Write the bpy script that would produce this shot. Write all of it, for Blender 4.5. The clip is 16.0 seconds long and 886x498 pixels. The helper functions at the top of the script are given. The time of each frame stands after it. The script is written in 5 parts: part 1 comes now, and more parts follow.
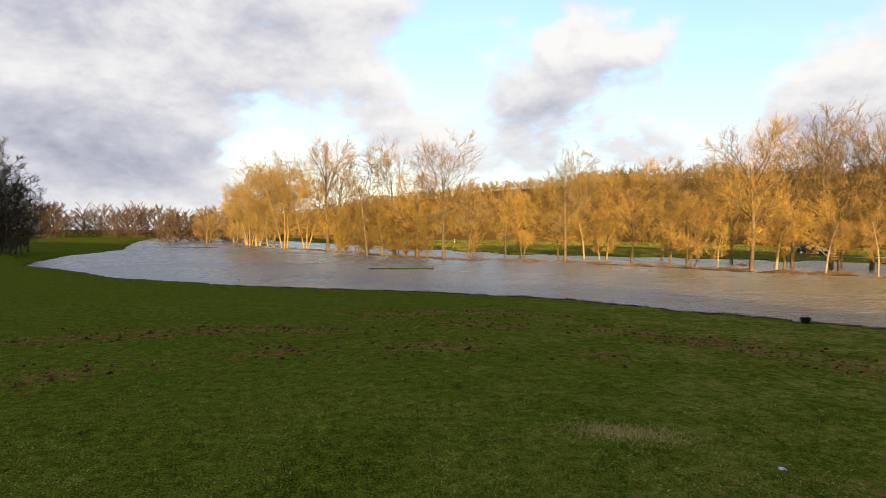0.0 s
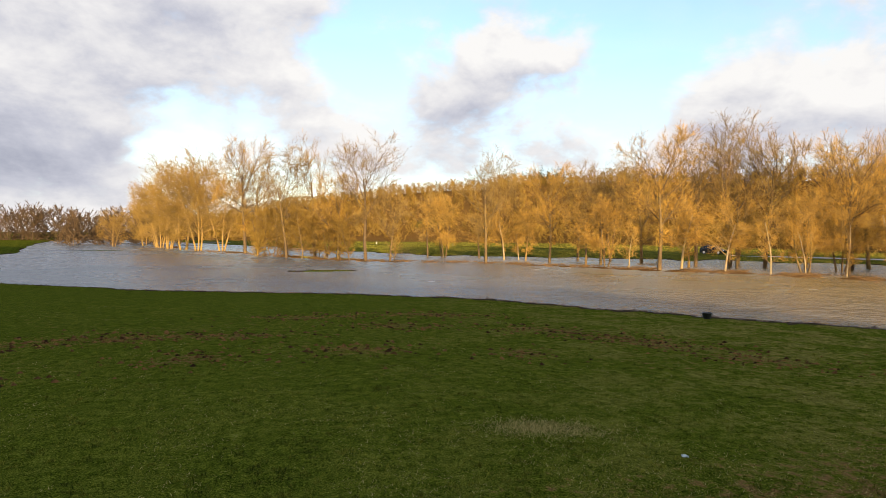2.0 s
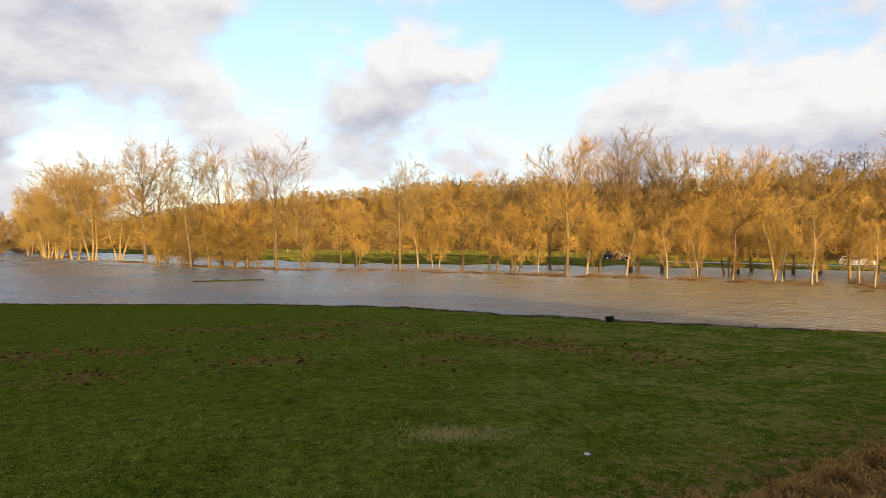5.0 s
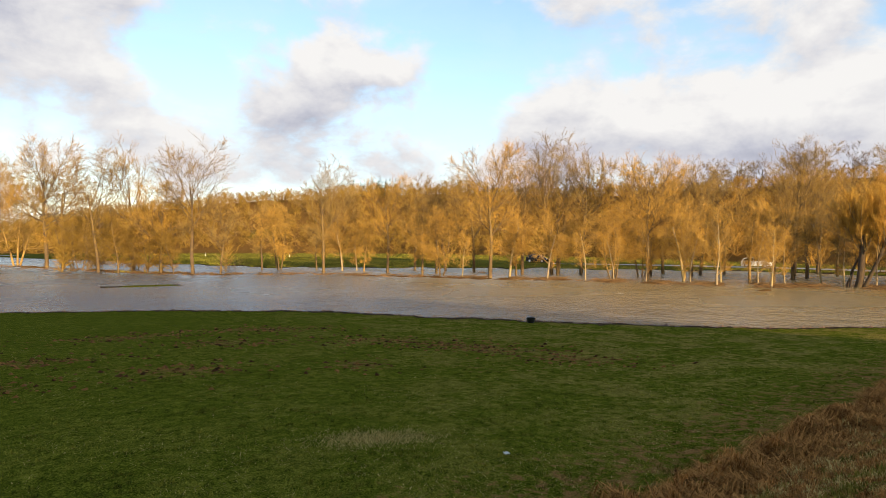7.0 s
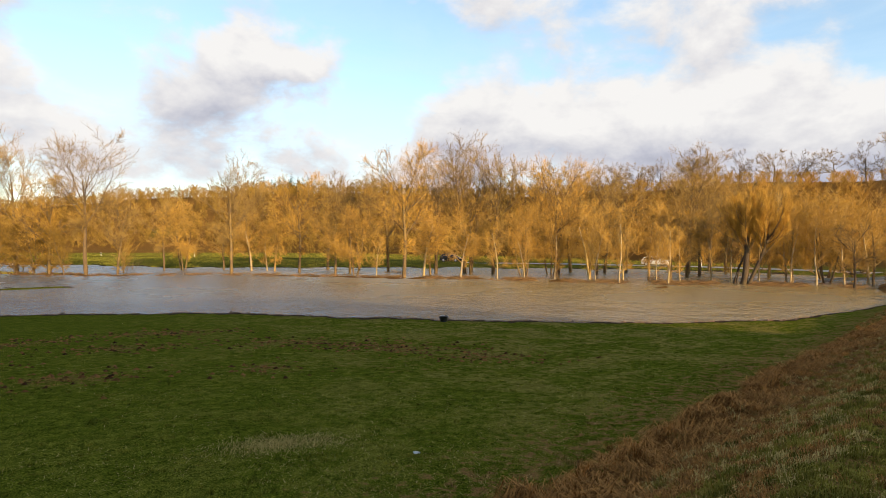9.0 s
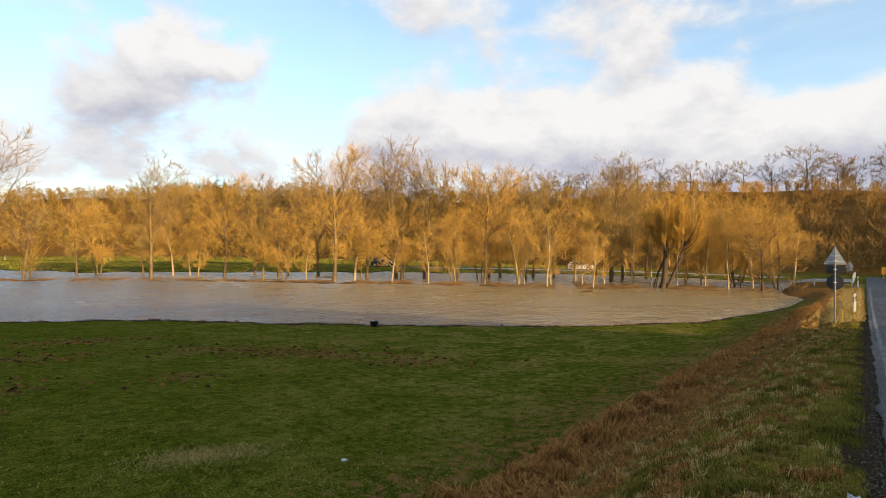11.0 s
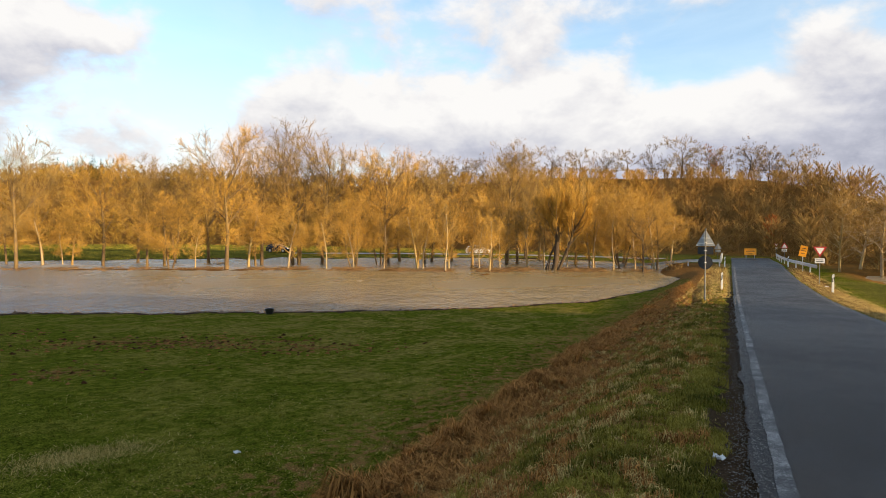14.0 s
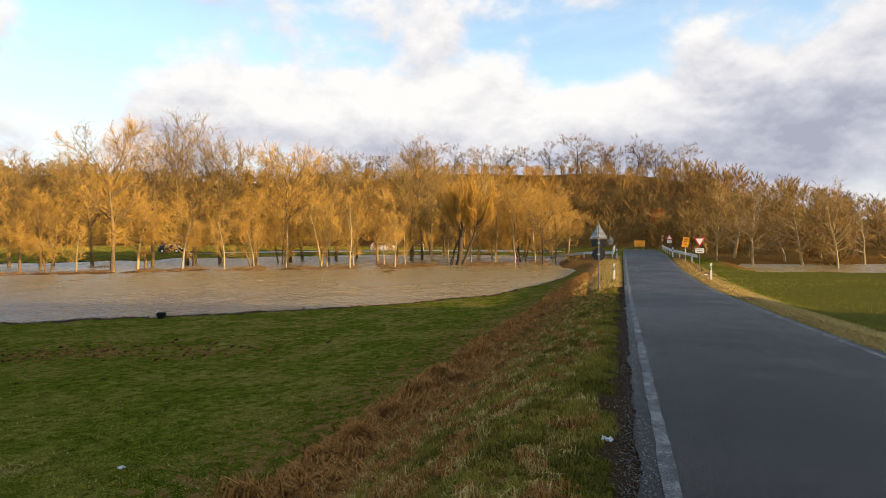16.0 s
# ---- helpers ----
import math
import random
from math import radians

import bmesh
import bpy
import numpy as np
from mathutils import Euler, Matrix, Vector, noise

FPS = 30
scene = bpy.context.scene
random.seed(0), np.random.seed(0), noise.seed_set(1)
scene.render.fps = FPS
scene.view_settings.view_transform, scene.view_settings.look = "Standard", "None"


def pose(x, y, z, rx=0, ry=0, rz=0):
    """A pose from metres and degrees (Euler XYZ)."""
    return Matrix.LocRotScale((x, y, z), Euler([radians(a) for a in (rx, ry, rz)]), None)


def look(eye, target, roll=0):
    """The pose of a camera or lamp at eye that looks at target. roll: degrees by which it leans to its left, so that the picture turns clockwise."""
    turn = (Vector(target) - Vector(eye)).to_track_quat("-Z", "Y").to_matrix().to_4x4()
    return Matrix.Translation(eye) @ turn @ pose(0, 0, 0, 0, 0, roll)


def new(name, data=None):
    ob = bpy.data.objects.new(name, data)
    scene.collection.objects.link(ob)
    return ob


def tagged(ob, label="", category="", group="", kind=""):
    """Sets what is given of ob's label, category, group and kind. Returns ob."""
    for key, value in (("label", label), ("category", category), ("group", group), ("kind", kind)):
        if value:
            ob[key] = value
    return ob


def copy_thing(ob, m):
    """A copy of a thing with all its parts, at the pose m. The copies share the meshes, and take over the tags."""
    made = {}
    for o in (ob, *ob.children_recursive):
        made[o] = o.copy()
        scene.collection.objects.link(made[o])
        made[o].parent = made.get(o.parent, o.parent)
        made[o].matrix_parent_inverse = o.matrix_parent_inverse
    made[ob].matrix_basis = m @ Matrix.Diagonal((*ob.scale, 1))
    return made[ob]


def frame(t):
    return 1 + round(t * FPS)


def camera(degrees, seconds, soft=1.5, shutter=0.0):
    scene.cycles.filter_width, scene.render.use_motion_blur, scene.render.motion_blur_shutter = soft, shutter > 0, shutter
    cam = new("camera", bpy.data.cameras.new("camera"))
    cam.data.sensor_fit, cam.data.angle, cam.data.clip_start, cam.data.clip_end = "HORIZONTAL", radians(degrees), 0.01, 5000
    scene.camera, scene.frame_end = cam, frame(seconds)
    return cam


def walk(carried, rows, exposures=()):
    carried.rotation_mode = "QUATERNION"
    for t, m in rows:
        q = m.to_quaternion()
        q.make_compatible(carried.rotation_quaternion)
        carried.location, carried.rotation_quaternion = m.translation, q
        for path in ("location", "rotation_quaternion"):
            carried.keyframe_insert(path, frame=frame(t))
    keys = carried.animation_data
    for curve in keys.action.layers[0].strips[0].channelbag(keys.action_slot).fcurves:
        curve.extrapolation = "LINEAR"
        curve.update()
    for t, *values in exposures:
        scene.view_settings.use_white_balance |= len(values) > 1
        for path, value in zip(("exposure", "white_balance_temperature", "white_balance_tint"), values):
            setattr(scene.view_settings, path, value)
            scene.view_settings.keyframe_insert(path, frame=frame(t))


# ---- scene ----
cam = camera(71.7, 16.0, soft=0.55)


def held(x, y, z, yaw, pitch, roll):
    """A hand-held pose: yaw to the left, pitch up, roll to the right, in degrees."""
    return pose(x, y, z, 0, 0, yaw) @ pose(0, 0, 0, 90 + pitch) @ pose(0, 0, 0, 0, 0, -roll)


PATH = [
    (0.0, -0.224, 0.083, 4.293, -0.00, -1.80, -0.09),
    (0.5, -0.222, 0.066, 4.290, -1.40, -1.61, -0.03),
    (1.0, -0.207, 0.051, 4.313, -3.12, -1.66, -0.04),
    (1.5, -0.183, 0.087, 4.297, -4.43, -1.62, -0.07),
    (2.0, -0.150, 0.100, 4.280, -7.23, -1.65, -0.03),
    (2.5, -0.140, 0.102, 4.284, -8.83, -1.78, -0.08),
    (3.0, -0.145, 0.084, 4.290, -10.35, -1.53, 0.05),
    (5.5, -0.115, -0.036, 4.326, -17.02, -0.79, 0.24),
    (6.0, -0.081, -0.040, 4.319, -19.09, -0.56, 0.43),
    (6.5, -0.062, -0.030, 4.323, -20.45, -0.38, 0.53),
    (7.0, -0.043, -0.024, 4.313, -22.18, -0.69, 0.18),
    (7.5, -0.009, -0.005, 4.311, -24.24, -1.02, -0.21),
    (8.0, 0.003, -0.023, 4.305, -26.71, -0.98, 0.02),
    (8.5, 0.041, -0.013, 4.304, -27.77, -1.08, 0.20),
    (9.0, 0.045, -0.022, 4.316, -30.14, -0.77, 0.07),
    (11.5, 0.086, -0.031, 4.307, -37.68, -0.55, -0.37),
    (12.0, 0.092, -0.035, 4.302, -38.98, -0.92, -0.54),
    (12.5, 0.109, -0.026, 4.299, -40.39, -1.41, -0.51),
    (13.0, 0.119, -0.017, 4.293, -42.29, -1.48, -0.64),
    (13.5, 0.124, -0.020, 4.294, -43.82, -1.68, -0.64),
    (14.0, 0.136, -0.024, 4.288, -45.91, -1.72, 0.03),
    (14.5, 0.189, -0.028, 4.279, -49.04, -1.45, 0.08),
    (15.0, 0.203, -0.022, 4.274, -50.92, -1.62, 0.06),
    (15.5, 0.220, -0.034, 4.272, -52.47, -1.74, 0.60),
    (16.0, 0.247, -0.059, 4.273, -54.71, -2.12, 0.80),
]
walk(cam, [(t, held(*row)) for t, *row in PATH], [(0.0, 0.86), (3.0, 0.86), (7.5, 0.80), (12.0, 0.82), (16.0, 0.91)])

# ---- world, sun ----
SUN_AZ, SUN_EL = 175.0, 11.0
world = bpy.data.worlds.new("sky")
scene.world = world
world.use_nodes = True


class Graph:
    """Short-hand for building node trees."""

    def __init__(self, tree):
        self.tree = tree
        tree.nodes.clear()

    def add(self, kind, inputs=()):
        n = self.tree.nodes.new(kind)
        self.fill(n, inputs)
        return n

    def fill(self, n, inputs):
        for k, v in dict(inputs).items():
            if isinstance(v, bpy.types.NodeSocket):
                self.tree.links.new(v, n.inputs[k])
            else:
                n.inputs[k].default_value = v

    def math(self, op, a, b=0.0, c=0.0, clamp=False):
        n = self.add("ShaderNodeMath", {0: a, 1: b, 2: c})
        n.operation, n.use_clamp = op, clamp
        return n.outputs[0]

    def mix(self, fac, a, b, blend="MIX"):
        n = self.add("ShaderNodeMix")
        n.data_type, n.blend_type = "RGBA", blend
        self.fill(n, {0: fac, 6: a, 7: b})
        return n.outputs[2]

    def ramp(self, fac, stops, interp="LINEAR"):
        n = self.add("ShaderNodeValToRGB", {0: fac})
        n.color_ramp.interpolation = interp
        els = n.color_ramp.elements
        while len(els) < len(stops):
            els.new(0.5)
        for e, (pos, col) in zip(els, stops):
            e.position, e.color = pos, (*col, 1) if len(col) == 3 else col
        return n.outputs[0]

    def span(self, v, a, b, c=0.0, d=1.0, smooth=True):
        n = self.add("ShaderNodeMapRange", {0: v, 1: a, 2: b, 3: c, 4: d})
        n.interpolation_type = "SMOOTHSTEP" if smooth else "LINEAR"
        return n.outputs[0]

    def noise(self, vec, scale, detail=4.0, rough=0.55, distort=0.0):
        return self.add("ShaderNodeTexNoise", {"Vector": vec, "Scale": scale, "Detail": detail, "Roughness": rough, "Distortion": distort})


def build_sky():
    g = Graph(world.node_tree)
    d = g.add("ShaderNodeTexCoord").outputs["Generated"]
    xyz = g.add("ShaderNodeSeparateXYZ", {0: d})
    az = g.math("MULTIPLY", g.math("ARCTAN2", xyz.outputs[0], xyz.outputs[1]), 57.29578)
    el = g.math("MULTIPLY", g.math("ARCSINE", xyz.outputs[2]), 57.29578)
    sky = g.add("ShaderNodeTexSky")
    sky.sky_type, sky.sun_disc = "NISHITA", False
    sky.sun_elevation, sky.sun_rotation = radians(SUN_EL), radians(SUN_AZ)
    sky.altitude, sky.air_density, sky.dust_density, sky.ozone_density = 200.0, 1.0, 0.6, 1.6
    base = g.mix(1.0, sky.outputs[0], (SKY_GAIN, SKY_GAIN, SKY_GAIN * 1.0, 1), "MULTIPLY")

    def field(lift):
        """Cloud density, sampled a little above the looked-at point."""
        e2 = g.math("ADD", el, lift)
        v = g.add("ShaderNodeCombineXYZ", {0: g.math("MULTIPLY", az, 0.062), 1: g.math("MULTIPLY", e2, 0.10), 2: 0.37})
        n = g.noise(v.outputs[0], 1.9, 11.0, 0.56, 0.15)
        return g.math("ADD", g.math("MULTIPLY", n.outputs["Fac"], 1.05), -0.025)

    def blobs(lift, banks):
        e2 = g.math("ADD", el, lift)
        total = None
        for a, e, wa, we, amount in banks:
            q1 = g.math("DIVIDE", g.math("SUBTRACT", az, a), wa)
            q2 = g.math("DIVIDE", g.math("SUBTRACT", e2, e), we)
            r2 = g.math("ADD", g.math("MULTIPLY", q1, q1), g.math("MULTIPLY", q2, q2))
            term = g.math("MULTIPLY", g.math("EXPONENT", g.math("MULTIPLY", r2, -1.0)), amount)
            total = term if total is None else g.math("ADD", total, term)
        return total

    here = g.math("ADD", field(0.0), blobs(0.0, CLOUDS))
    above = g.math("ADD", field(1.7), blobs(1.7, CLOUDS))
    cover = g.span(here, 0.46, 0.70)
    lit = g.math("ADD", g.math("MULTIPLY", g.math("SUBTRACT", here, above), 1.7), 0.78)
    lit = g.math("SUBTRACT", lit, g.math("MULTIPLY", blobs(0.0, SHADED), g.span(field(0.4), 0.30, 0.62, 0.45, 1.05)), clamp=True)
    cloud = g.ramp(lit, [(0.0, (0.225, 0.235, 0.285)), (0.35, (0.325, 0.33, 0.375)), (0.65, (0.435, 0.43, 0.445)), (1.0, (0.535, 0.525, 0.515))])
    veil = g.span(g.noise(g.add("ShaderNodeMapping", {"Vector": d, "Scale": (1.5, 1.5, 5.0)}).outputs[0], 2.3, 7.0, 0.6, 0.4).outputs["Fac"], 0.3, 0.75, 0.20, 0.75)
    base = g.mix(g.math("MULTIPLY", veil, g.span(el, -2, 26, 1.0, 0.45)), base, (0.43, 0.53, 0.61, 1))
    out = g.mix(cover, base, cloud)
    bg = g.add("ShaderNodeBackground", {0: out, 1: 1.0})
    g.add("ShaderNodeOutputWorld", {0: bg.outputs[0]})


SKY_GAIN = 0.175
# cloud banks and clear gaps: azimuth, elevation, their widths, and how much more (or less) cloud
CLOUDS = [
    (-30, 13, 13, 14, 0.46), (-10, 20, 8, 5, 0.26), (-5, 10, 6, 4, 0.12), (9.5, 12.6, 7.5, 2.4, 0.27), (15, 16.0, 5.5, 1.9, 0.27), (15, 7.5, 9, 2.4, 0.18), (45, 9.5, 15, 5.6, 0.40),
    (30, 6, 8, 4, 0.20), (66, 7, 13, 5, 0.36), (87, 8, 12, 7, 0.46), (36, 21.5, 7, 2.6, 0.28), (55, 20.5, 8, 2.6, 0.16),
    (-0.5, 15.5, 3.5, 4, -0.12), (25.5, 17, 6, 4, -0.30), (68, 15.5, 6, 3, -0.28), (22, 10.5, 3.5, 2, -0.12),
]
# the thick parts of those banks, which the sun does not shine through
SHADED = [
    (-30, 7, 13, 4.5, 0.52), (-31, 18, 8, 5, 0.45), (-17, 17, 5, 4, 0.35), (8.0, 12.0, 5.5, 2.2, 0.30), (14, 7.5, 8, 2.5, 0.28), (32, 8, 6, 3, 0.35), (46, 6.5, 12, 2.5, 0.35),
    (68, 5.5, 10, 3, 0.42), (86, 8, 11, 6, 0.80), (40, 10, 4, 2, -0.25),
]
build_sky()

sun = new("sun", bpy.data.lights.new("sun", "SUN"))
sun.data.energy, sun.data.angle, sun.data.color = 5.5, radians(0.7), (1.0, 0.71, 0.37)
sun_way = Vector((math.sin(radians(SUN_AZ)) * math.cos(radians(SUN_EL)), math.cos(radians(SUN_AZ)) * math.cos(radians(SUN_EL)), math.sin(radians(SUN_EL))))
sun.matrix_world = look(sun_way * 200, (0, 0, 0))

# ---- materials ----


def material(name):
    m = bpy.data.materials.new(name)
    m.use_nodes = True
    g = Graph(m.node_tree)
    b = g.add("ShaderNodeBsdfPrincipled")
    g.add("ShaderNodeOutputMaterial", {0: b.outputs[0]})
    pos = g.add("ShaderNodeTexCoord").outputs["Object"]
    return m, g, b, pos


def put(g, b, color=None, rough=None, metal=None, bump=None, strength=0.4, distance=0.02, spec=None):
    for key, v in (("Base Color", color), ("Roughness", rough), ("Metallic", metal), ("Specular IOR Level", spec)):
        if v is None:
            continue
        if isinstance(v, bpy.types.NodeSocket):
            g.tree.links.new(v, b.inputs[key])
        else:
            b.inputs[key].default_value = (*v, 1) if isinstance(v, tuple) and len(v) == 3 else v
    if bump is not None:
        n = g.add("ShaderNodeBump", {"Height": bump, "Strength": strength, "Distance": distance})
        g.tree.links.new(n.outputs[0], b.inputs["Normal"])


def speckled(name, dark, light, scale, rough=0.8, metal=0.0, strength=0.3, distance=0.01, big=0.15, spec=None):
    """A surface that varies between two colours at two scales, with fine relief."""
    m, g, b, pos = material(name)
    n1, n2 = g.noise(pos, scale, 5.0, 0.6), g.noise(pos, scale * big, 3.0)
    f = g.math("ADD", g.math("MULTIPLY", n1.outputs["Fac"], 0.55), g.math("MULTIPLY", n2.outputs["Fac"], 0.45))
    col = g.ramp(f, [(0.32, dark), (0.68, light)])
    put(g, b, col, rough, metal, n1.outputs["Fac"], strength, distance, spec)
    return m


def barky(name, dark, light, moss):
    """Bark: upright furrows, lichen in patches, each tree a little different."""
    m, g, b, pos = material(name)
    st = g.add("ShaderNodeMapping", {"Vector": pos, "Scale": (9.0, 9.0, 1.3)})
    n1, n2 = g.noise(st.outputs[0], 2.2, 5.0, 0.65), g.noise(pos, 0.7, 3.0)
    rnd = g.add("ShaderNodeObjectInfo").outputs["Random"]
    col = g.ramp(n1.outputs["Fac"], [(0.30, dark), (0.66, light)])
    patch = g.span(g.math("ADD", n2.outputs["Fac"], g.math("MULTIPLY", g.math("SUBTRACT", rnd, 0.5), 0.25)), 0.42, 0.62)
    col = g.mix(g.math("MULTIPLY", patch, 0.7), col, (*moss, 1))
    put(g, b, col, 0.9, None, n1.outputs["Fac"], 0.6, 0.03)
    return m


def twiggy(name, a, c, gloss=0.08, clump=0.0):
    """Fine twigs, their colour different from twig to twig, and in woods from clump to clump."""
    m, g, b, pos = material(name)
    isl = g.add("ShaderNodeNewGeometry").outputs["Random Per Island"]
    rnd = g.add("ShaderNodeObjectInfo").outputs["Random"]
    f = g.math("ADD", g.math("MULTIPLY", isl, 0.65), g.math("MULTIPLY", rnd, 0.35))
    if clump:
        patch = g.span(g.noise(pos, clump, 3.0, 0.6).outputs["Fac"], 0.33, 0.67)
        f = g.math("ADD", g.math("MULTIPLY", isl, 0.45), g.math("MULTIPLY", patch, 0.55))
    put(g, b, g.ramp(f, [(0.1, a), (0.9, c)]), 0.85, spec=gloss)
    return m


POLE = speckled("weathered_pole", (0.10, 0.105, 0.11), (0.20, 0.205, 0.21), 12.0, 0.6, 0.2)
BARK = barky("bark", (0.045, 0.03, 0.016), (0.17, 0.11, 0.052), (0.23, 0.15, 0.045))
BARK_GOLD = barky("golden_bark", (0.12, 0.074, 0.024), (0.40, 0.25, 0.08), (0.42, 0.27, 0.075))
BARK_PALE = barky("pale_bark", (0.16, 0.11, 0.06), (0.46, 0.36, 0.22), (0.36, 0.26, 0.09))
BARK_DARK = barky("dark_bark", (0.022, 0.015, 0.010), (0.085, 0.055, 0.032), (0.10, 0.068, 0.025))
TWIG_GOLD = twiggy("golden_twigs", (0.27, 0.15, 0.025), (0.64, 0.385, 0.08))
TWIG_WILLOW = twiggy("willow_twigs", (0.17, 0.105, 0.022), (0.45, 0.29, 0.07))
TWIG_HILL = twiggy("hill_twigs", (0.10, 0.062, 0.014), (0.32, 0.202, 0.042), clump=0.09)
TWIG_HAZEL = twiggy("hazel_twigs", (0.09, 0.056, 0.013), (0.34, 0.215, 0.046))
TWIG_GREY = twiggy("grey_twigs", (0.16, 0.105, 0.034), (0.44, 0.29, 0.092))
TWIG_DARK = twiggy("dark_twigs", (0.05, 0.035, 0.022), (0.15, 0.10, 0.055))
TWIG_WOOD = twiggy("hillside_twigs", (0.19, 0.105, 0.022), (0.52, 0.30, 0.065), clump=0.09)
TWIG_BROWN = twiggy("brown_twigs", (0.15, 0.092, 0.029), (0.40, 0.252, 0.08), clump=0.2)
# the shade at the wood's edge is put into this near-black colour
TWIG_SHADED = twiggy("shaded_twigs", (0.012, 0.009, 0.006), (0.055, 0.038, 0.022))
DRIFT = twiggy("drift_reed", (0.05, 0.028, 0.012), (0.26, 0.15, 0.06))
TWIG_RIDGE = twiggy("ridge_twigs", (0.12, 0.075, 0.036), (0.34, 0.22, 0.10))
TWIG_SCRUB = twiggy("scrub_twigs", (0.15, 0.085, 0.026), (0.40, 0.24, 0.075), clump=0.09)
TWIG_RUST = twiggy("rusty_leaves", (0.22, 0.07, 0.02), (0.42, 0.15, 0.04))
NEEDLES = twiggy("pine_needles", (0.025, 0.04, 0.015), (0.07, 0.09, 0.03))
BLADE = twiggy("grass_blades", (0.018, 0.028, 0.003), (0.265, 0.240, 0.028), 0.02, 0.55)
BLADE_LUSH = twiggy("lush_grass_blades", (0.05, 0.052, 0.007), (0.29, 0.235, 0.040), 0.03, 0.9)
BLADE_RUST = twiggy("rusty_grass_blades", (0.035, 0.014, 0.004), (0.60, 0.27, 0.075), 0.02, 1.6)
BLADE_FIELD = twiggy("field_blades", (0.07, 0.078, 0.009), (0.32, 0.29, 0.05), 0.03, 0.12)
BLADE_DRY = twiggy("dry_grass_blades", (0.028, 0.012, 0.004), (0.48, 0.228, 0.066), 0.02)
BLADE_STRAW = twiggy("straw_blades", (0.24, 0.17, 0.05), (0.60, 0.44, 0.165), 0.02)
STEEL = speckled("galvanised_steel", (0.48, 0.49, 0.50), (0.70, 0.70, 0.70), 14.0, 0.5, 0.25)
SIGN_BACK = speckled("grey_sign_back", (0.26, 0.27, 0.28), (0.42, 0.43, 0.44), 6.0, 0.5, 0.2)
WHITE = speckled("white_plastic", (0.66, 0.66, 0.64), (0.82, 0.82, 0.80), 9.0, 0.5)
BLACK = speckled("black_plastic", (0.012, 0.012, 0.014), (0.04, 0.04, 0.045), 12.0, 0.45)
RED = speckled("red_sheet", (0.46, 0.03, 0.025), (0.60, 0.05, 0.04), 9.0, 0.4)
ORANGE = speckled("orange_sheet", (0.80, 0.30, 0.01), (0.92, 0.40, 0.02), 5.0, 0.4)
PAPER = speckled("crumpled_paper", (0.62, 0.62, 0.62), (0.85, 0.85, 0.84), 30.0, 0.7)
RUBBER = speckled("tyre_rubber", (0.012, 0.012, 0.012), (0.03, 0.03, 0.03), 20.0, 0.8)
CAR_WHITE = speckled("white_car_paint", (0.70, 0.70, 0.70), (0.80, 0.80, 0.80), 2.0, 0.25)
CAR_DARK = speckled("dark_car_paint", (0.015, 0.018, 0.022), (0.03, 0.034, 0.04), 2.0, 0.25)
CAR_GLASS = speckled("car_glass", (0.01, 0.012, 0.014), (0.02, 0.022, 0.026), 1.0, 0.08)
CLOD = twiggy("turf_clod", (0.03, 0.014, 0.005), (0.30, 0.135, 0.040), 0.05)
GRAVEL = twiggy("grey_gravel", (0.08, 0.078, 0.074), (0.34, 0.33, 0.32))
MUD = speckled("wet_mud", (0.045, 0.026, 0.014), (0.16, 0.085, 0.04), 6.0, 0.7, strength=0.8, distance=0.04)


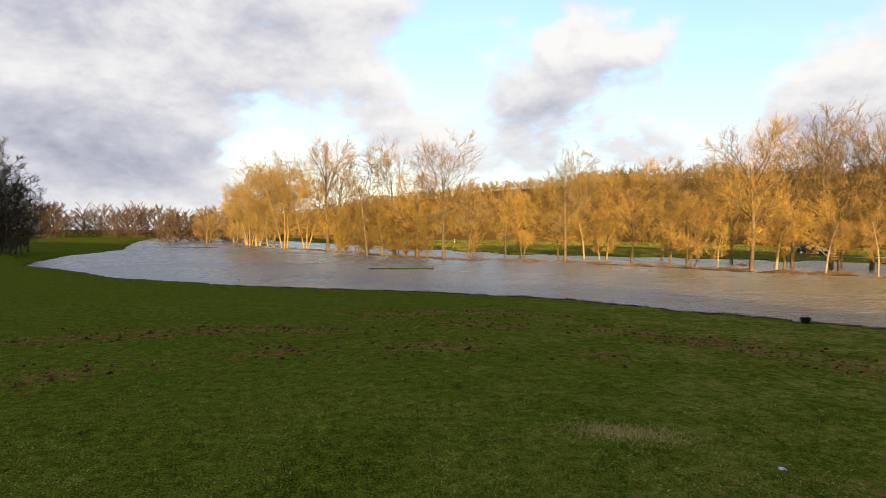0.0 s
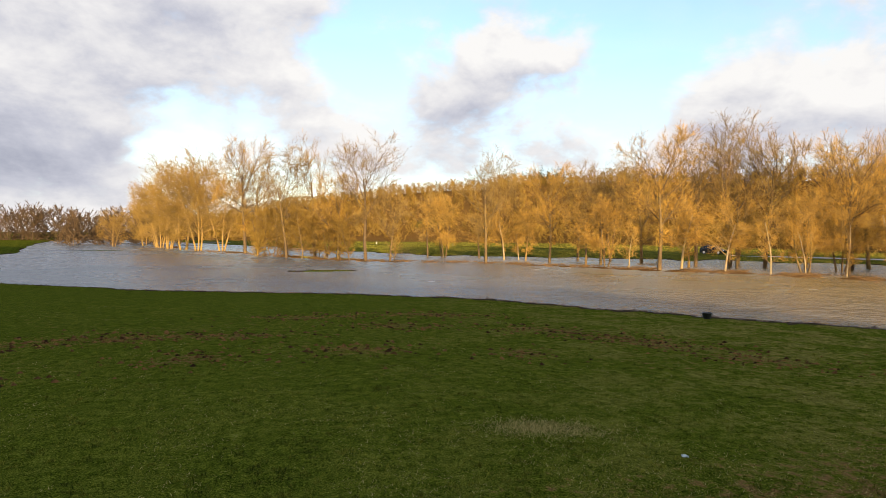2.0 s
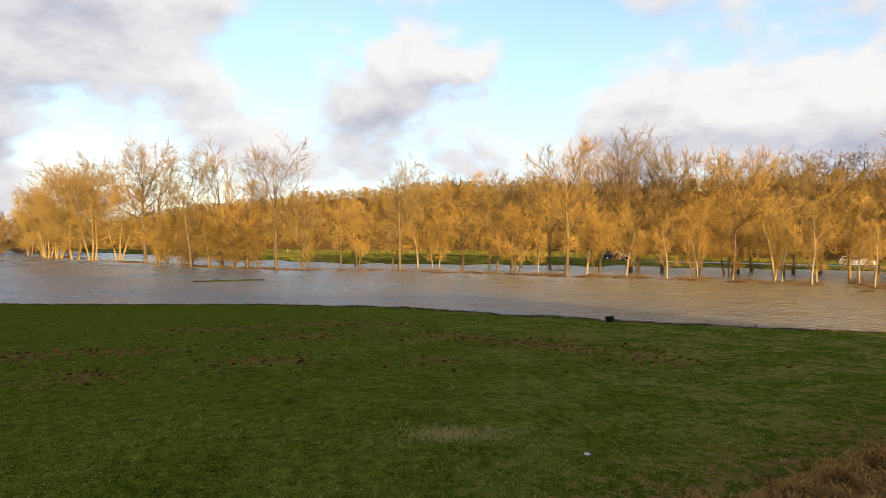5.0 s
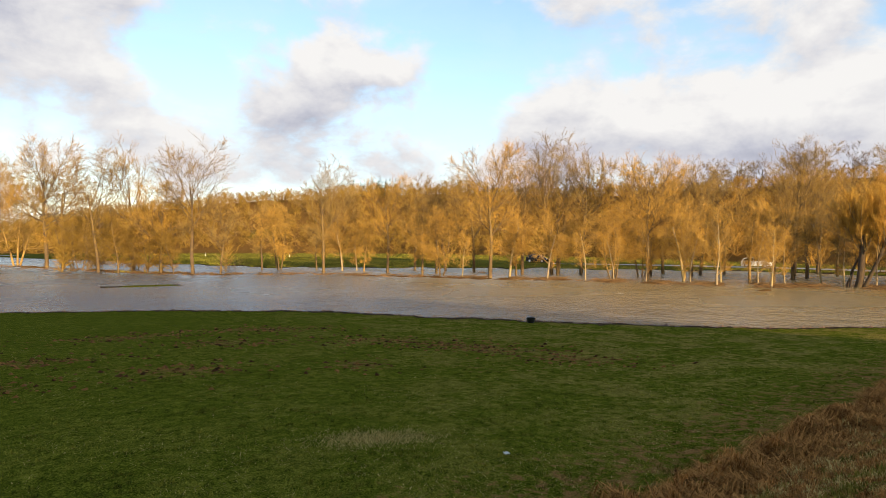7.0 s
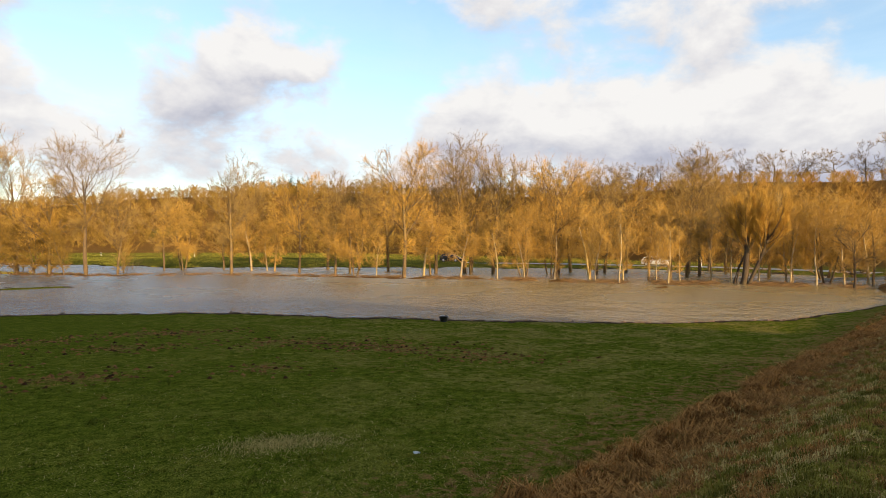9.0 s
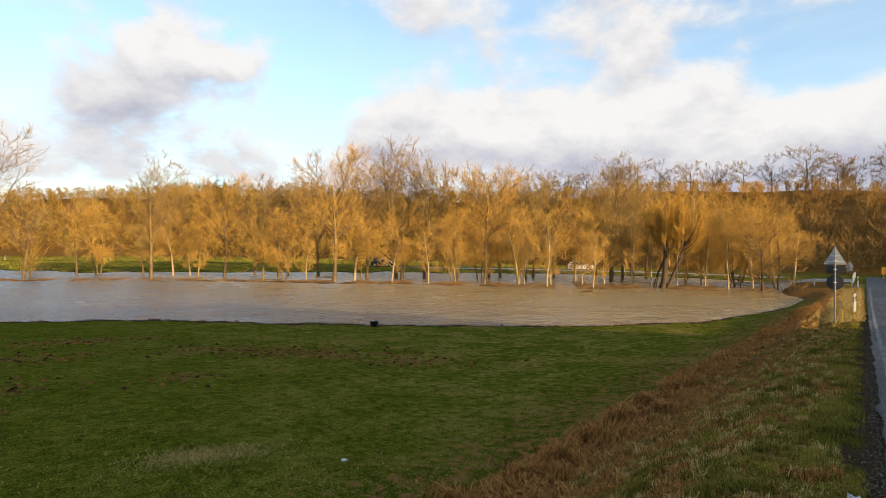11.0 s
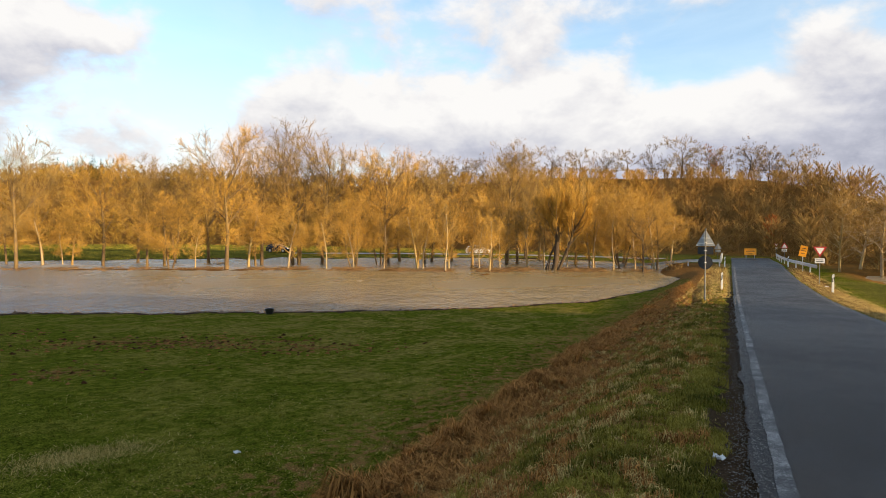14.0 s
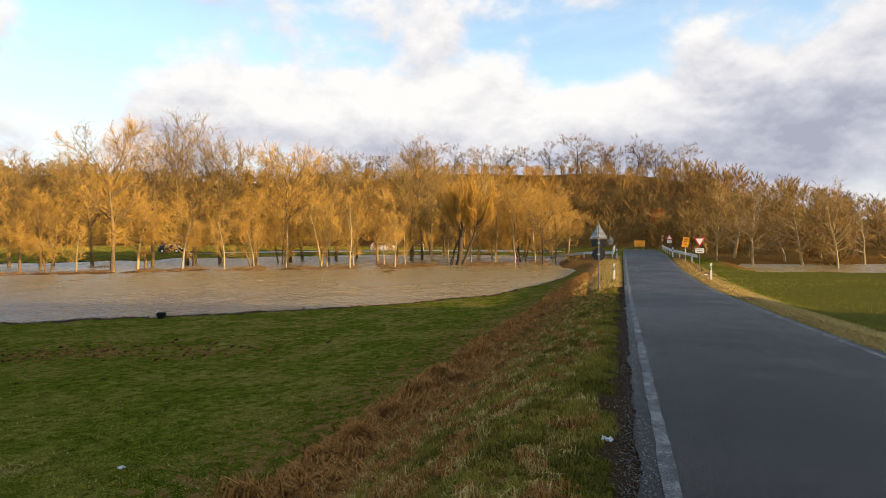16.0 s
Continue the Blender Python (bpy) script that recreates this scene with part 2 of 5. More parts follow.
def ground_material():
    m, g, b, pos = material("ground")
    cov = g.add("ShaderNodeVertexColor")
    cov.layer_name = "cover"
    ch = g.add("ShaderNodeSeparateColor", {0: cov.outputs[0]})
    fine, mid, big = g.noise(pos, 34.0, 5.0, 0.75), g.noise(pos, 4.2, 6.0, 0.7), g.noise(pos, 0.55, 6.0, 0.68)
    f = g.math("ADD", g.math("MULTIPLY", fine.outputs["Fac"], 0.72), g.math("MULTIPLY", mid.outputs["Fac"], 0.28))
    grass = g.ramp(f, [(0.38, (0.008, 0.012, 0.0015)), (0.5, (0.062, 0.076, 0.007)), (0.62, (0.195, 0.190, 0.022))])
    yellow = g.ramp(f, [(0.38, (0.030, 0.026, 0.005)), (0.63, (0.32, 0.24, 0.06))])
    # turf yellower to the right; the shade on the left is painted in darker green
    grass = g.mix(g.span(g.math("ADD", g.math("MULTIPLY", big.outputs["Fac"], 0.6), g.math("MULTIPLY", mid.outputs["Fac"], 0.4)), 0.46, 0.58, 0.0, g.span(g.add("ShaderNodeSeparateXYZ", {0: pos}).outputs[0], -3.0, 18.0, 0.08, 0.85)), grass, yellow)
    crop = g.ramp(f, [(0.38, (0.050, 0.052, 0.009)), (0.70, (0.180, 0.160, 0.036))])
    rows = g.add("ShaderNodeTexWave", {"Vector": g.add("ShaderNodeMapping", {"Vector": pos, "Rotation": (0, 0, 0.33)}).outputs[0], "Scale": 0.42, "Distortion": 1.5, "Detail": 2.0})
    crop = g.mix(g.math("MULTIPLY", rows.outputs["Fac"], 0.35), crop, (0.07, 0.06, 0.015, 1))
    grass = g.mix(cov.outputs["Alpha"], grass, crop)
    dry = g.ramp(f, [(0.36, (0.022, 0.011, 0.004)), (0.64, (0.27, 0.145, 0.050))])
    soil = g.ramp(f, [(0.36, (0.012, 0.008, 0.005)), (0.64, (0.085, 0.056, 0.034))])
    litter = g.ramp(f, [(0.36, (0.05, 0.026, 0.008)), (0.64, (0.24, 0.13, 0.038))])

    def edge(v):
        """A ragged border of a cover, broken by the turf's own pattern."""
        return g.span(g.math("ADD", v, g.math("MULTIPLY", g.math("SUBTRACT", mid.outputs["Fac"], 0.5), 1.7)), 0.36, 0.62)

    col = g.mix(edge(ch.outputs[0]), grass, dry)
    col = g.mix(edge(ch.outputs[1]), col, soil)
    col = g.mix(ch.outputs[2], col, litter)
    h = g.math("ADD", g.math("MULTIPLY", fine.outputs["Fac"], 0.4), mid.outputs["Fac"])
    put(g, b, col, 1.0, None, h, 0.7, 0.03, 0.0)
    return m


def water_material():
    m, g, b, pos = material("flood_water")
    st = g.add("ShaderNodeMapping", {"Vector": pos, "Scale": (1.0, 1.0, 1.0), "Rotation": (0, 0, 0.4)})
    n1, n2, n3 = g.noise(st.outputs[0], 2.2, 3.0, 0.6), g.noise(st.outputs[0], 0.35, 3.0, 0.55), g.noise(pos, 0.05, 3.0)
    h = g.math("ADD", g.math("MULTIPLY", n1.outputs["Fac"], 0.5), g.math("MULTIPLY", n2.outputs["Fac"], 0.9))
    # base colour holds painted reflections: grey-blue sky left, tree gold over mud right
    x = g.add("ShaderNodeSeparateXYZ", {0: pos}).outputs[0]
    mud_sheen = g.span(g.math("ADD", x, g.math("MULTIPLY", n3.outputs["Fac"], 24.0)), 12.0, 46.0)
    col = g.ramp(mud_sheen, [(0.0, (0.105, 0.122, 0.138)), (1.0, (0.27, 0.195, 0.085))])
    rough = g.span(n3.outputs["Fac"], 0.35, 0.65, 0.20, 0.30)
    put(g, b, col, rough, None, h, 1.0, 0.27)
    b.inputs["IOR"].default_value = 1.33
    return m


def asphalt_material():
    m, g, b, pos = material("asphalt")
    n1, n2, n3 = g.noise(pos, 60.0, 4.0, 0.85), g.noise(pos, 1.1, 5.0, 0.6), g.noise(pos, 0.25, 3.0)
    f = g.math("ADD", g.math("MULTIPLY", n1.outputs["Fac"], 0.7), g.math("MULTIPLY", n2.outputs["Fac"], 0.3))
    col = g.ramp(f, [(0.40, (0.006, 0.006, 0.007)), (0.56, (0.029, 0.029, 0.031)), (0.66, (0.11, 0.11, 0.11))])
    rough = g.span(g.math("ADD", n2.outputs["Fac"], n3.outputs["Fac"]), 0.8, 1.2, 0.45, 0.56)
    put(g, b, col, rough, None, n1.outputs["Fac"], 0.9, 0.016, 0.22)
    return m


def line_material():
    m, g, b, pos = material("worn_road_paint")
    n1, n2 = g.noise(pos, 70.0, 4.0, 0.8), g.noise(pos, 3.0, 4.0)
    f = g.math("ADD", g.math("MULTIPLY", n1.outputs["Fac"], 0.65), g.math("MULTIPLY", n2.outputs["Fac"], 0.35))
    col = g.ramp(f, [(0.45, (0.022, 0.022, 0.024)), (0.51, (0.08, 0.08, 0.08)), (0.64, (0.36, 0.36, 0.35))])
    put(g, b, col, 0.7, None, n1.outputs["Fac"], 0.4, 0.01)
    return m


# grey sky sheen on the far wet road is put into this pale colour
SHEEN_ASPHALT = speckled("sheen_asphalt", (0.16, 0.16, 0.165), (0.30, 0.30, 0.305), 3.0, 0.5)
GROUND, WATER, ASPHALT, LINE = ground_material(), water_material(), asphalt_material(), line_material()

# ---- the lie of the land ----
UX, UY = math.sin(radians(71)), math.cos(radians(71))   # the road's heading
WATER_Z = 0.0


def along(s, v, z=0.0):
    """A place from metres along the road and metres to its right."""
    return Vector((s * UX + v * UY, s * UY - v * UX, z))


def polar(az, d, z=0.0):
    return Vector((d * math.sin(radians(az)), d * math.cos(radians(az)), z))


def road_z(s):
    return np.interp(s, (-400, -60, -20, 0, 4, 8, 13, 19, 27, 33, 41, 50, 60, 68, 74, 79, 88, 130), (4.0, 3.3, 2.9, 2.62, 2.46, 2.2, 1.93, 1.62, 1.22, 0.98, 0.74, 0.57, 0.52, 0.58, 0.64, 0.6, 0.42, 0.4))


def smooth(x, a, b):
    t = np.clip((x - a) / (b - a), 0, 1)
    return t * t * (3 - 2 * t)


def waves(x, y, size, seed):
    """Cheap rolling noise between about -1 and 1."""
    r = np.random.RandomState(seed)
    total = 0
    for k in range(6):
        a, f, ph = r.uniform(0, 6.3), r.uniform(0.6, 2.2) / size, r.uniform(0, 6.3)
        total = total + np.sin((x * np.cos(a) + y * np.sin(a)) * f * 6.283 + ph) / 3
    return total


FAR_ROAD = [(-60, 235), (-20, 197), (17.5, 166), (37, 138), (52, 108), (60, 94), (71, 79), (80, 61), (83, 46), (82, 36)]
ROW = [(-58, 182), (-36, 140), (-20, 117), (-8, 98), (0, 89.5), (16, 82), (32, 65), (40, 57.5), (48, 44), (55, 38.5), (61, 31)]


def row_distance(x, y):
    """How far a place lies from the line of flooded trees."""
    return polyline_distance(ROW, x, y)


def polyline_distance(line, x, y):
    best = np.full(np.shape(x), 1e9)
    for (ax, ay), (bx, by) in zip(line, line[1:]):
        dx, dy = bx - ax, by - ay
        t = np.clip(((x - ax) * dx + (y - ay) * dy) / (dx * dx + dy * dy), 0, 1)
        best = np.minimum(best, np.hypot(x - ax - t * dx, y - ay - t * dy))
    return best


NEAR_AZ = (-48, -37, -34.6, -28.5, -19.8, -9.9, 0.4, 11, 20.6, 29.5, 41, 51, 60, 63.5, 66, 67.2, 68.2)
NEAR_R = (500, 200, 88, 61.4, 50.2, 44.9, 41.9, 38.9, 35.3, 33.6, 32.8, 34.4, 38.6, 44, 50, 58.8, 64)
FAR_AZ = (-36, -34.6, -32, -28.8, -27.6, -26.5, -23.5, -18, -12, -3, 7, 23, 38, 50, 58, 64, 69)
FAR_R = (84, 86, 112, 135, 146, 236, 420, 300, 205, 135, 107, 100, 97, 97, 95, 92, 88)
HILL_AZ = (-24, -14, -7, 3.4, 9.5, 15, 23, 35, 47, 55, 66, 74, 79, 83, 87, 91, 96, 115)
HILL_Z = (1, 11, 20, 24.5, 25.5, 27, 26.5, 21, 19, 18.5, 17.2, 15.5, 12, 8, 5, 2.4, 1.2, 0.4)
HILL_R = (520, 460, 400, 340, 320, 310, 290, 250, 200, 175, 168, 165, 150, 140, 140, 140, 150, 200)
FOOT_R = (300, 280, 250, 225, 215, 205, 185, 155, 125, 112, 108, 104, 88, 82, 82, 84, 95, 120)


def land(x, y):
    """The height of the ground."""
    x, y = np.asarray(x, float), np.asarray(y, float)
    r, az = np.hypot(x, y), np.degrees(np.arctan2(x, y))
    s, v = x * UX + y * UY, x * UY - y * UX
    wob = waves(x, y, 6.0, 3)
    near = np.interp(az, NEAR_AZ, NEAR_R) + wob * 0.30 + waves(x, y, 2.3, 5) * 0.10
    far = np.interp(az, FAR_AZ, FAR_R) + waves(x, y, 14.0, 8) * 2.5
    z_near = np.clip((near - r) * 0.034, -0.6, 0.95)
    z_far = np.clip((r - far) * 0.03, -0.6, 0.40)
    wet = (az > -34.6) & (az < 68.2)
    z = np.where(wet, np.maximum(z_near, z_far), np.where(az > 0, 0.38 + 0.5 * smooth(az, 105, 150), np.maximum(z_near, z_far)))
    # mud and drift along the flooded trees, and two low grassy islets
    dist = row_distance(x, y)
    strip = -0.01 - dist * 0.05 + 0.16 * waves(x, y, 9.0, 21) + 0.07 * waves(x, y, 2.5, 22)
    z = np.where(dist < 9, np.maximum(z, np.minimum(strip, 0.07)), z)
    for az0, d0, wide, deep in ((-22, 154, 9.5, 2.6), (-3.8, 67.5, 4.4, 1.3)):
        px, py = d0 * math.sin(radians(az0)), d0 * math.cos(radians(az0))
        cx, cy = math.cos(radians(az0)), -math.sin(radians(az0))
        a = ((x - px) * cx + (y - py) * cy) / wide
        c = ((x - px) * -cy + (y - py) * cx) / deep
        z = np.maximum(z, 0.09 * (1 - a * a - c * c) + 0.02 * waves(x, y, 2.0, 31))
    # water pooled beyond the right-hand field
    pool = smooth(v, 9.5, 12) * smooth(s, 53, 55.5) * (1 - smooth(s, 68, 72)) * (1 - smooth(v, 70, 90))
    z = z - pool * (0.50 + 0.1 * wob)
    z = np.where((az > 70) & (pool < 0.5), z + 0.03 * wob, z)
    # the causeway of the far road
    causeway = polyline_distance(FAR_ROAD, x, y)
    z = np.where(causeway < 9, np.maximum(z, 0.32 - np.clip(causeway - 2.6, 0, 9) * 0.10), z)
    # wooded hillside
    foot, crest, top = np.interp(az, HILL_AZ, FOOT_R), np.interp(az, HILL_AZ, HILL_R), np.interp(az, HILL_AZ, HILL_Z)
    inside = smooth(az, -26, -12) * (1 - smooth(az, 100, 118))
    rise = smooth(r, foot, crest) * top * inside
    z = z + rise + 0.5 * waves(x, y, 40, 12) * smooth(r, foot, crest) * inside
    # an unseen rise behind the camera, added to shade the near meadow
    back = np.interp(s, (-300, -116, -51, -24, -6, 8, 18, 28), (58, 52, 38, 24, 17, 15.5, 10, 0))
    z = z + back * smooth(v, 16, 44) * (1 - smooth(s, 14, 26)) * (v > 0)
    # the road's embankment
    rz = road_z(s)
    slope = np.interp(s, (-30, 0, 20, 40, 58, 67, 90), (0.5, 0.5, 0.42, 0.27, 0.15, 0.025, 0.02)) + np.where(s > 62, 0.2 * smooth(-v, 5, 9), 0)
    left = rz - 0.04 - np.clip(-v - 0.9, 0, 60) * slope - 0.05 * smooth(-v, 0.0, 0.9)
    lip = (0.20 + 0.20 * waves(x, y, 0.9, 71) + 0.13 * waves(x, y, 2.2, 72)) * np.exp(-((v + np.interp(s, (0, 20, 33, 60), (4.0, 3.7, 2.8, 2.2))) / 0.5) ** 2) * (s < 60)
    right = rz - 0.05 - np.clip(v - np.interp(s, (36, 74), (5.4, 6.2)), 0, 60) * 0.22
    bank = np.where(v < 2.5, left + lip, right)
    close = (s > -400) & (s < 98)
    z = np.where(close & (bank > z), bank, z)
    core = (v > -0.1) & (v < np.interp(s, (36, 74), (4.75, 5.3))) & (s < 98)
    z = np.where(core, rz - 0.07, z)
    return z + np.where(core, 0, 0.009 * waves(x, y, 1.3, 40) * (r < 60))


def height(x, y):
    return float(land(np.array([x]), np.array([y]))[0])


def link_mesh(name, verts, faces, mat, parent=None, label="", smooth_shade=False):
    me = bpy.data.meshes.new(name)
    me.from_pydata(verts, [], faces)
    if mat:
        me.materials.append(mat)
    if smooth_shade:
        me.polygons.foreach_set("use_smooth", np.ones(len(me.polygons), bool))
    me.update()
    ob = new(name, me)
    if parent:
        ob.parent = parent
    if label:
        tagged(ob, label)
    return ob


def part(name, bm, mat, parent=None, label=""):
    me = bpy.data.meshes.new(name)
    bm.to_mesh(me)
    bm.free()
    me.materials.append(mat)
    ob = new(name, me)
    if parent:
        ob.parent = parent
    if label:
        tagged(ob, label)
    return ob


def thing(name, place, turn=0.0, label="", category="", group=""):
    ob = new(name)
    ob.empty_display_size = 0.2
    ob.matrix_basis = Matrix.Translation(place) @ Matrix.Rotation(radians(turn), 4, "Z")
    return tagged(ob, label, category, group)


def build_ground():
    fine = np.arange(-44, 102, 0.48)
    az = np.concatenate([fine, np.arange(102, 316, 3.0)])
    radii = [0.0, 0.8]
    while radii[-1] < 4500:
        r = radii[-1]
        radii.append(r * (1.024 if r < 75 else 1.035 if r < 420 else 1.16) + 0.02)
    radii = np.array(radii[1:])
    a, r = np.meshgrid(np.radians(az), radii, indexing="ij")
    x, y = (r * np.sin(a)).ravel(), (r * np.cos(a)).ravel()
    z = land(x, y)
    n, k = len(az), len(radii)
    verts = np.stack([x, y, z], -1)
    centre = len(verts)
    verts = np.vstack([verts, [[0, 0, height(0, 0)]]])
    i, j = np.meshgrid(np.arange(n), np.arange(k - 1), indexing="ij")
    i2 = (i + 1) % n
    quads = np.stack([i * k + j, i * k + j + 1, i2 * k + j + 1, i2 * k + j], -1).reshape(-1, 4)
    faces = quads.tolist() + [(centre, q * k, ((q + 1) % n) * k) for q in range(n)]
    ob = link_mesh("ground", verts.tolist(), faces, GROUND, smooth_shade=True)
    tagged(ob, "wet winter meadow with bare and matted brown patches", "ground", kind="structure")
    col = ob.data.color_attributes.new("cover", "FLOAT_COLOR", "POINT")
    x, y, z = verts.T
    r, azd = np.hypot(x, y), np.degrees(np.arctan2(x, y))
    s, v = x * UX + y * UY, x * UY - y * UX
    ridge = np.interp(s, (0, 20, 33, 60), (-4.3, -4.0, -3.1, -2.4))
    dry = smooth(v, ridge - 0.4, ridge + 0.1) * (0.58 + 0.42 * (1 - smooth(v, ridge + 0.8, ridge + 2.4))) * (v < -0.7) * (s < 66) * 0.85
    dry = np.maximum(dry, 0.47 * smooth(v, ridge - 5.0, ridge - 0.5) * (v < -0.3) * (s < 70))
    brink = np.interp(s, (36, 74), (4.5, 5.1))
    dry = np.maximum(dry, 0.75 * smooth(v, brink, brink + 0.3) * (1 - smooth(v, brink + 1.4, brink + 2.6)) * (s > -60) * (s < 80))
    dry = np.maximum(dry, 0.6 * smooth(s, 34, 39) * (v > -2.2) * (v < 0.2) * (s < 76))
    for paz, pr, wide in PATCHES:
        q = ((azd - paz) * r / 57.3 / wide) ** 2 + ((r - pr) / 0.55) ** 2
        dry = np.maximum(dry, 0.50 * np.exp(-q * 0.30))
    dry = np.maximum(dry, 0.27 * smooth(r, 14, 18) * (1 - smooth(r, 28, 34)) * (azd < 42) * (azd > -40) * smooth(waves(x, y, 7.0, 91), -0.3, 0.5))
    water_edge = np.exp(-((z - 0.01) / 0.022) ** 2) * (r < 420) * 0.6
    row = row_distance(x, y)
    soil = np.maximum(water_edge, np.where(z < 0.02, 1.0, 0)) * np.where(row < 9, 0.25, 1.0)
    dry = np.maximum(dry, np.where((row < 9) & (z < 0.1), 0.85, 0))
    dry = np.maximum(dry, 0.75 * smooth(s, 52, 58) * (s < 80) * (v < -1.5) * (v > -14) * (z > -0.02))
    dry = np.maximum(dry, np.where((r > 60) & (r < 76) & (np.abs(azd + 3.8) < 7) & (z > -0.05), 0.3, 0))
    rim = -0.16 + 0.16 * waves(x, y, 1.4, 73)
    soil = np.maximum(soil, 0.8 * smooth(v, rim - 0.16, rim + 0.06) * (v < 0.4) * (s > -60) * (s < 40))
    foot = np.interp(azd, HILL_AZ, FOOT_R)
    wood = smooth(r, foot - 6, foot + 4) * smooth(azd, -30, -20) * (1 - clearing(x, y)) * (r < 900)
    wood = np.where((azd > 50) & (azd < 76) & (r > np.interp(azd, HILL_AZ, HILL_R) + 4), 0, wood)
    crop = smooth(v, 6.8, 8.5) * (s > -120) * smooth(56 - s, 0, 2)
    far_edge = np.interp(azd, FAR_AZ, FAR_R)
    # far meadow borrows the crop's brighter green, its sunlight put into the colour
    crop = np.maximum(crop, 0.8 * smooth(r, far_edge + 2, far_edge + 10) * (azd > -14) * (azd < 68))
    wood = np.maximum(wood, smooth(v, 8, 10) * smooth(s, 55, 58) * (azd > 74) * (r < 300))
    col.data.foreach_set("color", np.stack([dry, soil, wood, crop], -1).astype(np.float32).ravel())
    return ob


def clearing(x, y):
    """Open grass on the wooded hillside."""
    x, y = np.asarray(x, float), np.asarray(y, float)
    r, az = np.hypot(x, y), np.degrees(np.arctan2(x, y))
    a = np.exp(-(((az - 6.0) / 1.7) ** 2 + ((r - 262) / 9) ** 2))
    b = np.exp(-(((az - 30.7) / 1.6) ** 2 + ((r - 258) / 8) ** 2))
    return smooth(np.maximum(a, b), 0.35, 0.6)


PATCHES = [(-20.4, 21.4, 1.6), (-11.7, 21.5, 1.3), (-15.6, 17.3, 0.9), (-1.3, 18, 1.1), (14.3, 18.5, 0.6), (16.2, 24.3, 1.6), (23.3, 23, 1.5), (26.7, 22, 1.4), (34, 20.5, 1.2), (2, 24, 1.2), (-6, 27, 1.4), (6, 28.5, 1.8), (-31, 22, 1.6), (-33, 16.5, 0.9)]

build_ground()
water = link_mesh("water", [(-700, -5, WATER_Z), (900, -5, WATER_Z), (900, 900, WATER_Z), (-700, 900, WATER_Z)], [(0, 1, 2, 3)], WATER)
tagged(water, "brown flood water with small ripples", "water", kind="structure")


def ribbon(name, centre, left, right, lift, mat, label="", category="", camber=0.0, ragged=0.0):
    """A strip that follows a line of places on the ground."""
    verts, faces = [], []
    cols = 7
    for k, p in enumerate(centre):
        a, b = centre[max(k - 1, 0)], centre[min(k + 1, len(centre) - 1)]
        d = Vector((b[0] - a[0], b[1] - a[1], 0)).normalized()
        side = Vector((d.y, -d.x, 0))
        for c in range(cols):
            o = left + (right - left) * c / (cols - 1)
            if c in (0, cols - 1):
                o += ragged * float(waves(p[0] + c, p[1], 1.3, 81) + 0.6 * waves(p[0], p[1], 0.5, 82))
            q = Vector(p) + side * o
            q.z += lift + camber * (1 - (2 * c / (cols - 1) - 1) ** 2)
            verts.append(q)
        if k:
            i = (k - 1) * cols
            faces += [(i + c, i + c + 1, i + cols + c + 1, i + cols + c) for c in range(cols - 1)]
    ob = link_mesh(name, verts, faces, mat, smooth_shade=True)
    return tagged(ob, label, category, kind="structure")


ROAD_S = list(np.concatenate([np.arange(-120, 0, 2.0), np.arange(0, 20, 0.1), np.arange(20, 30, 0.25), np.arange(30, 97, 1.0)]))


def right_edge(s):
    """Metres from the embankment's line to the far edge line; the road opens out towards the bridge."""
    return float(np.interp(s, (36, 74), (4.32, 4.88)))


def build_road():
    """The carriageway, a little cambered, its sides broken and uneven."""
    verts, faces, cols = [], [], 9
    for k, s in enumerate(ROAD_S):
        lo, hi = 0.25, right_edge(s) + 0.20
        for c in range(cols):
            u = 2 * c / (cols - 1) - 1
            v = lo + (hi - lo) * c / (cols - 1)
            if c in (0, cols - 1):
                p = along(s, v)
                v += 0.02 * float(waves(p.x + c, p.y, 1.3, 81)) + 0.03 * float(waves(p.x, p.y, 0.4, 82))
            verts.append(along(s, v, road_z(s) + 0.035 * (1 - u * u)))
        if k:
            i = (k - 1) * cols
            faces += [(i + c, i + c + 1, i + cols + c + 1, i + cols + c) for c in range(cols - 1)]
    ob = link_mesh("road", verts, faces, ASPHALT, smooth_shade=True)
    return tagged(ob, "damp dark asphalt country road", "road", kind="structure")


build_road()


def edge_line(far, width, lo, hi, seed):
    """A painted edge line with ragged sides, laid on the asphalt."""
    r = np.random.RandomState(seed)
    verts, faces = [], []
    ss = np.arange(lo, hi, 0.35)
    for k, s in enumerate(ss):
        v = right_edge(s) if far else 0.47
        u = 2 * (v - 0.20) / right_edge(s) - 1
        z = road_z(s) + 0.035 * (1 - u * u) + 0.006
        a, b = r.uniform(-0.012, 0.012, 2)
        verts += [along(s, v - width / 2 + a, z), along(s, v + width / 2 + b, z)]
        if k:
            i = 2 * k
            faces.append((i - 2, i - 1, i + 1, i))
    return tagged(link_mesh("road_marking", verts, faces, LINE), "worn white edge line on the asphalt", "road marking", kind="structure")


edge_line(False, 0.125, -60, 76, 1)
edge_line(True, 0.12, -60, 76, 2)
pts = []
for (ax, ay), (bx, by) in zip(FAR_ROAD, FAR_ROAD[1:]):
    for q in range(8):
        x, y = ax + (bx - ax) * q / 8, ay + (by - ay) * q / 8
        pts.append(Vector((x, y, 0.30)))
ribbon("side_road", pts, -2.2, 2.2, 0.05, SHEEN_ASPHALT, "narrow asphalt road across the far meadow", "road", 0.03)

# ---- trees ----


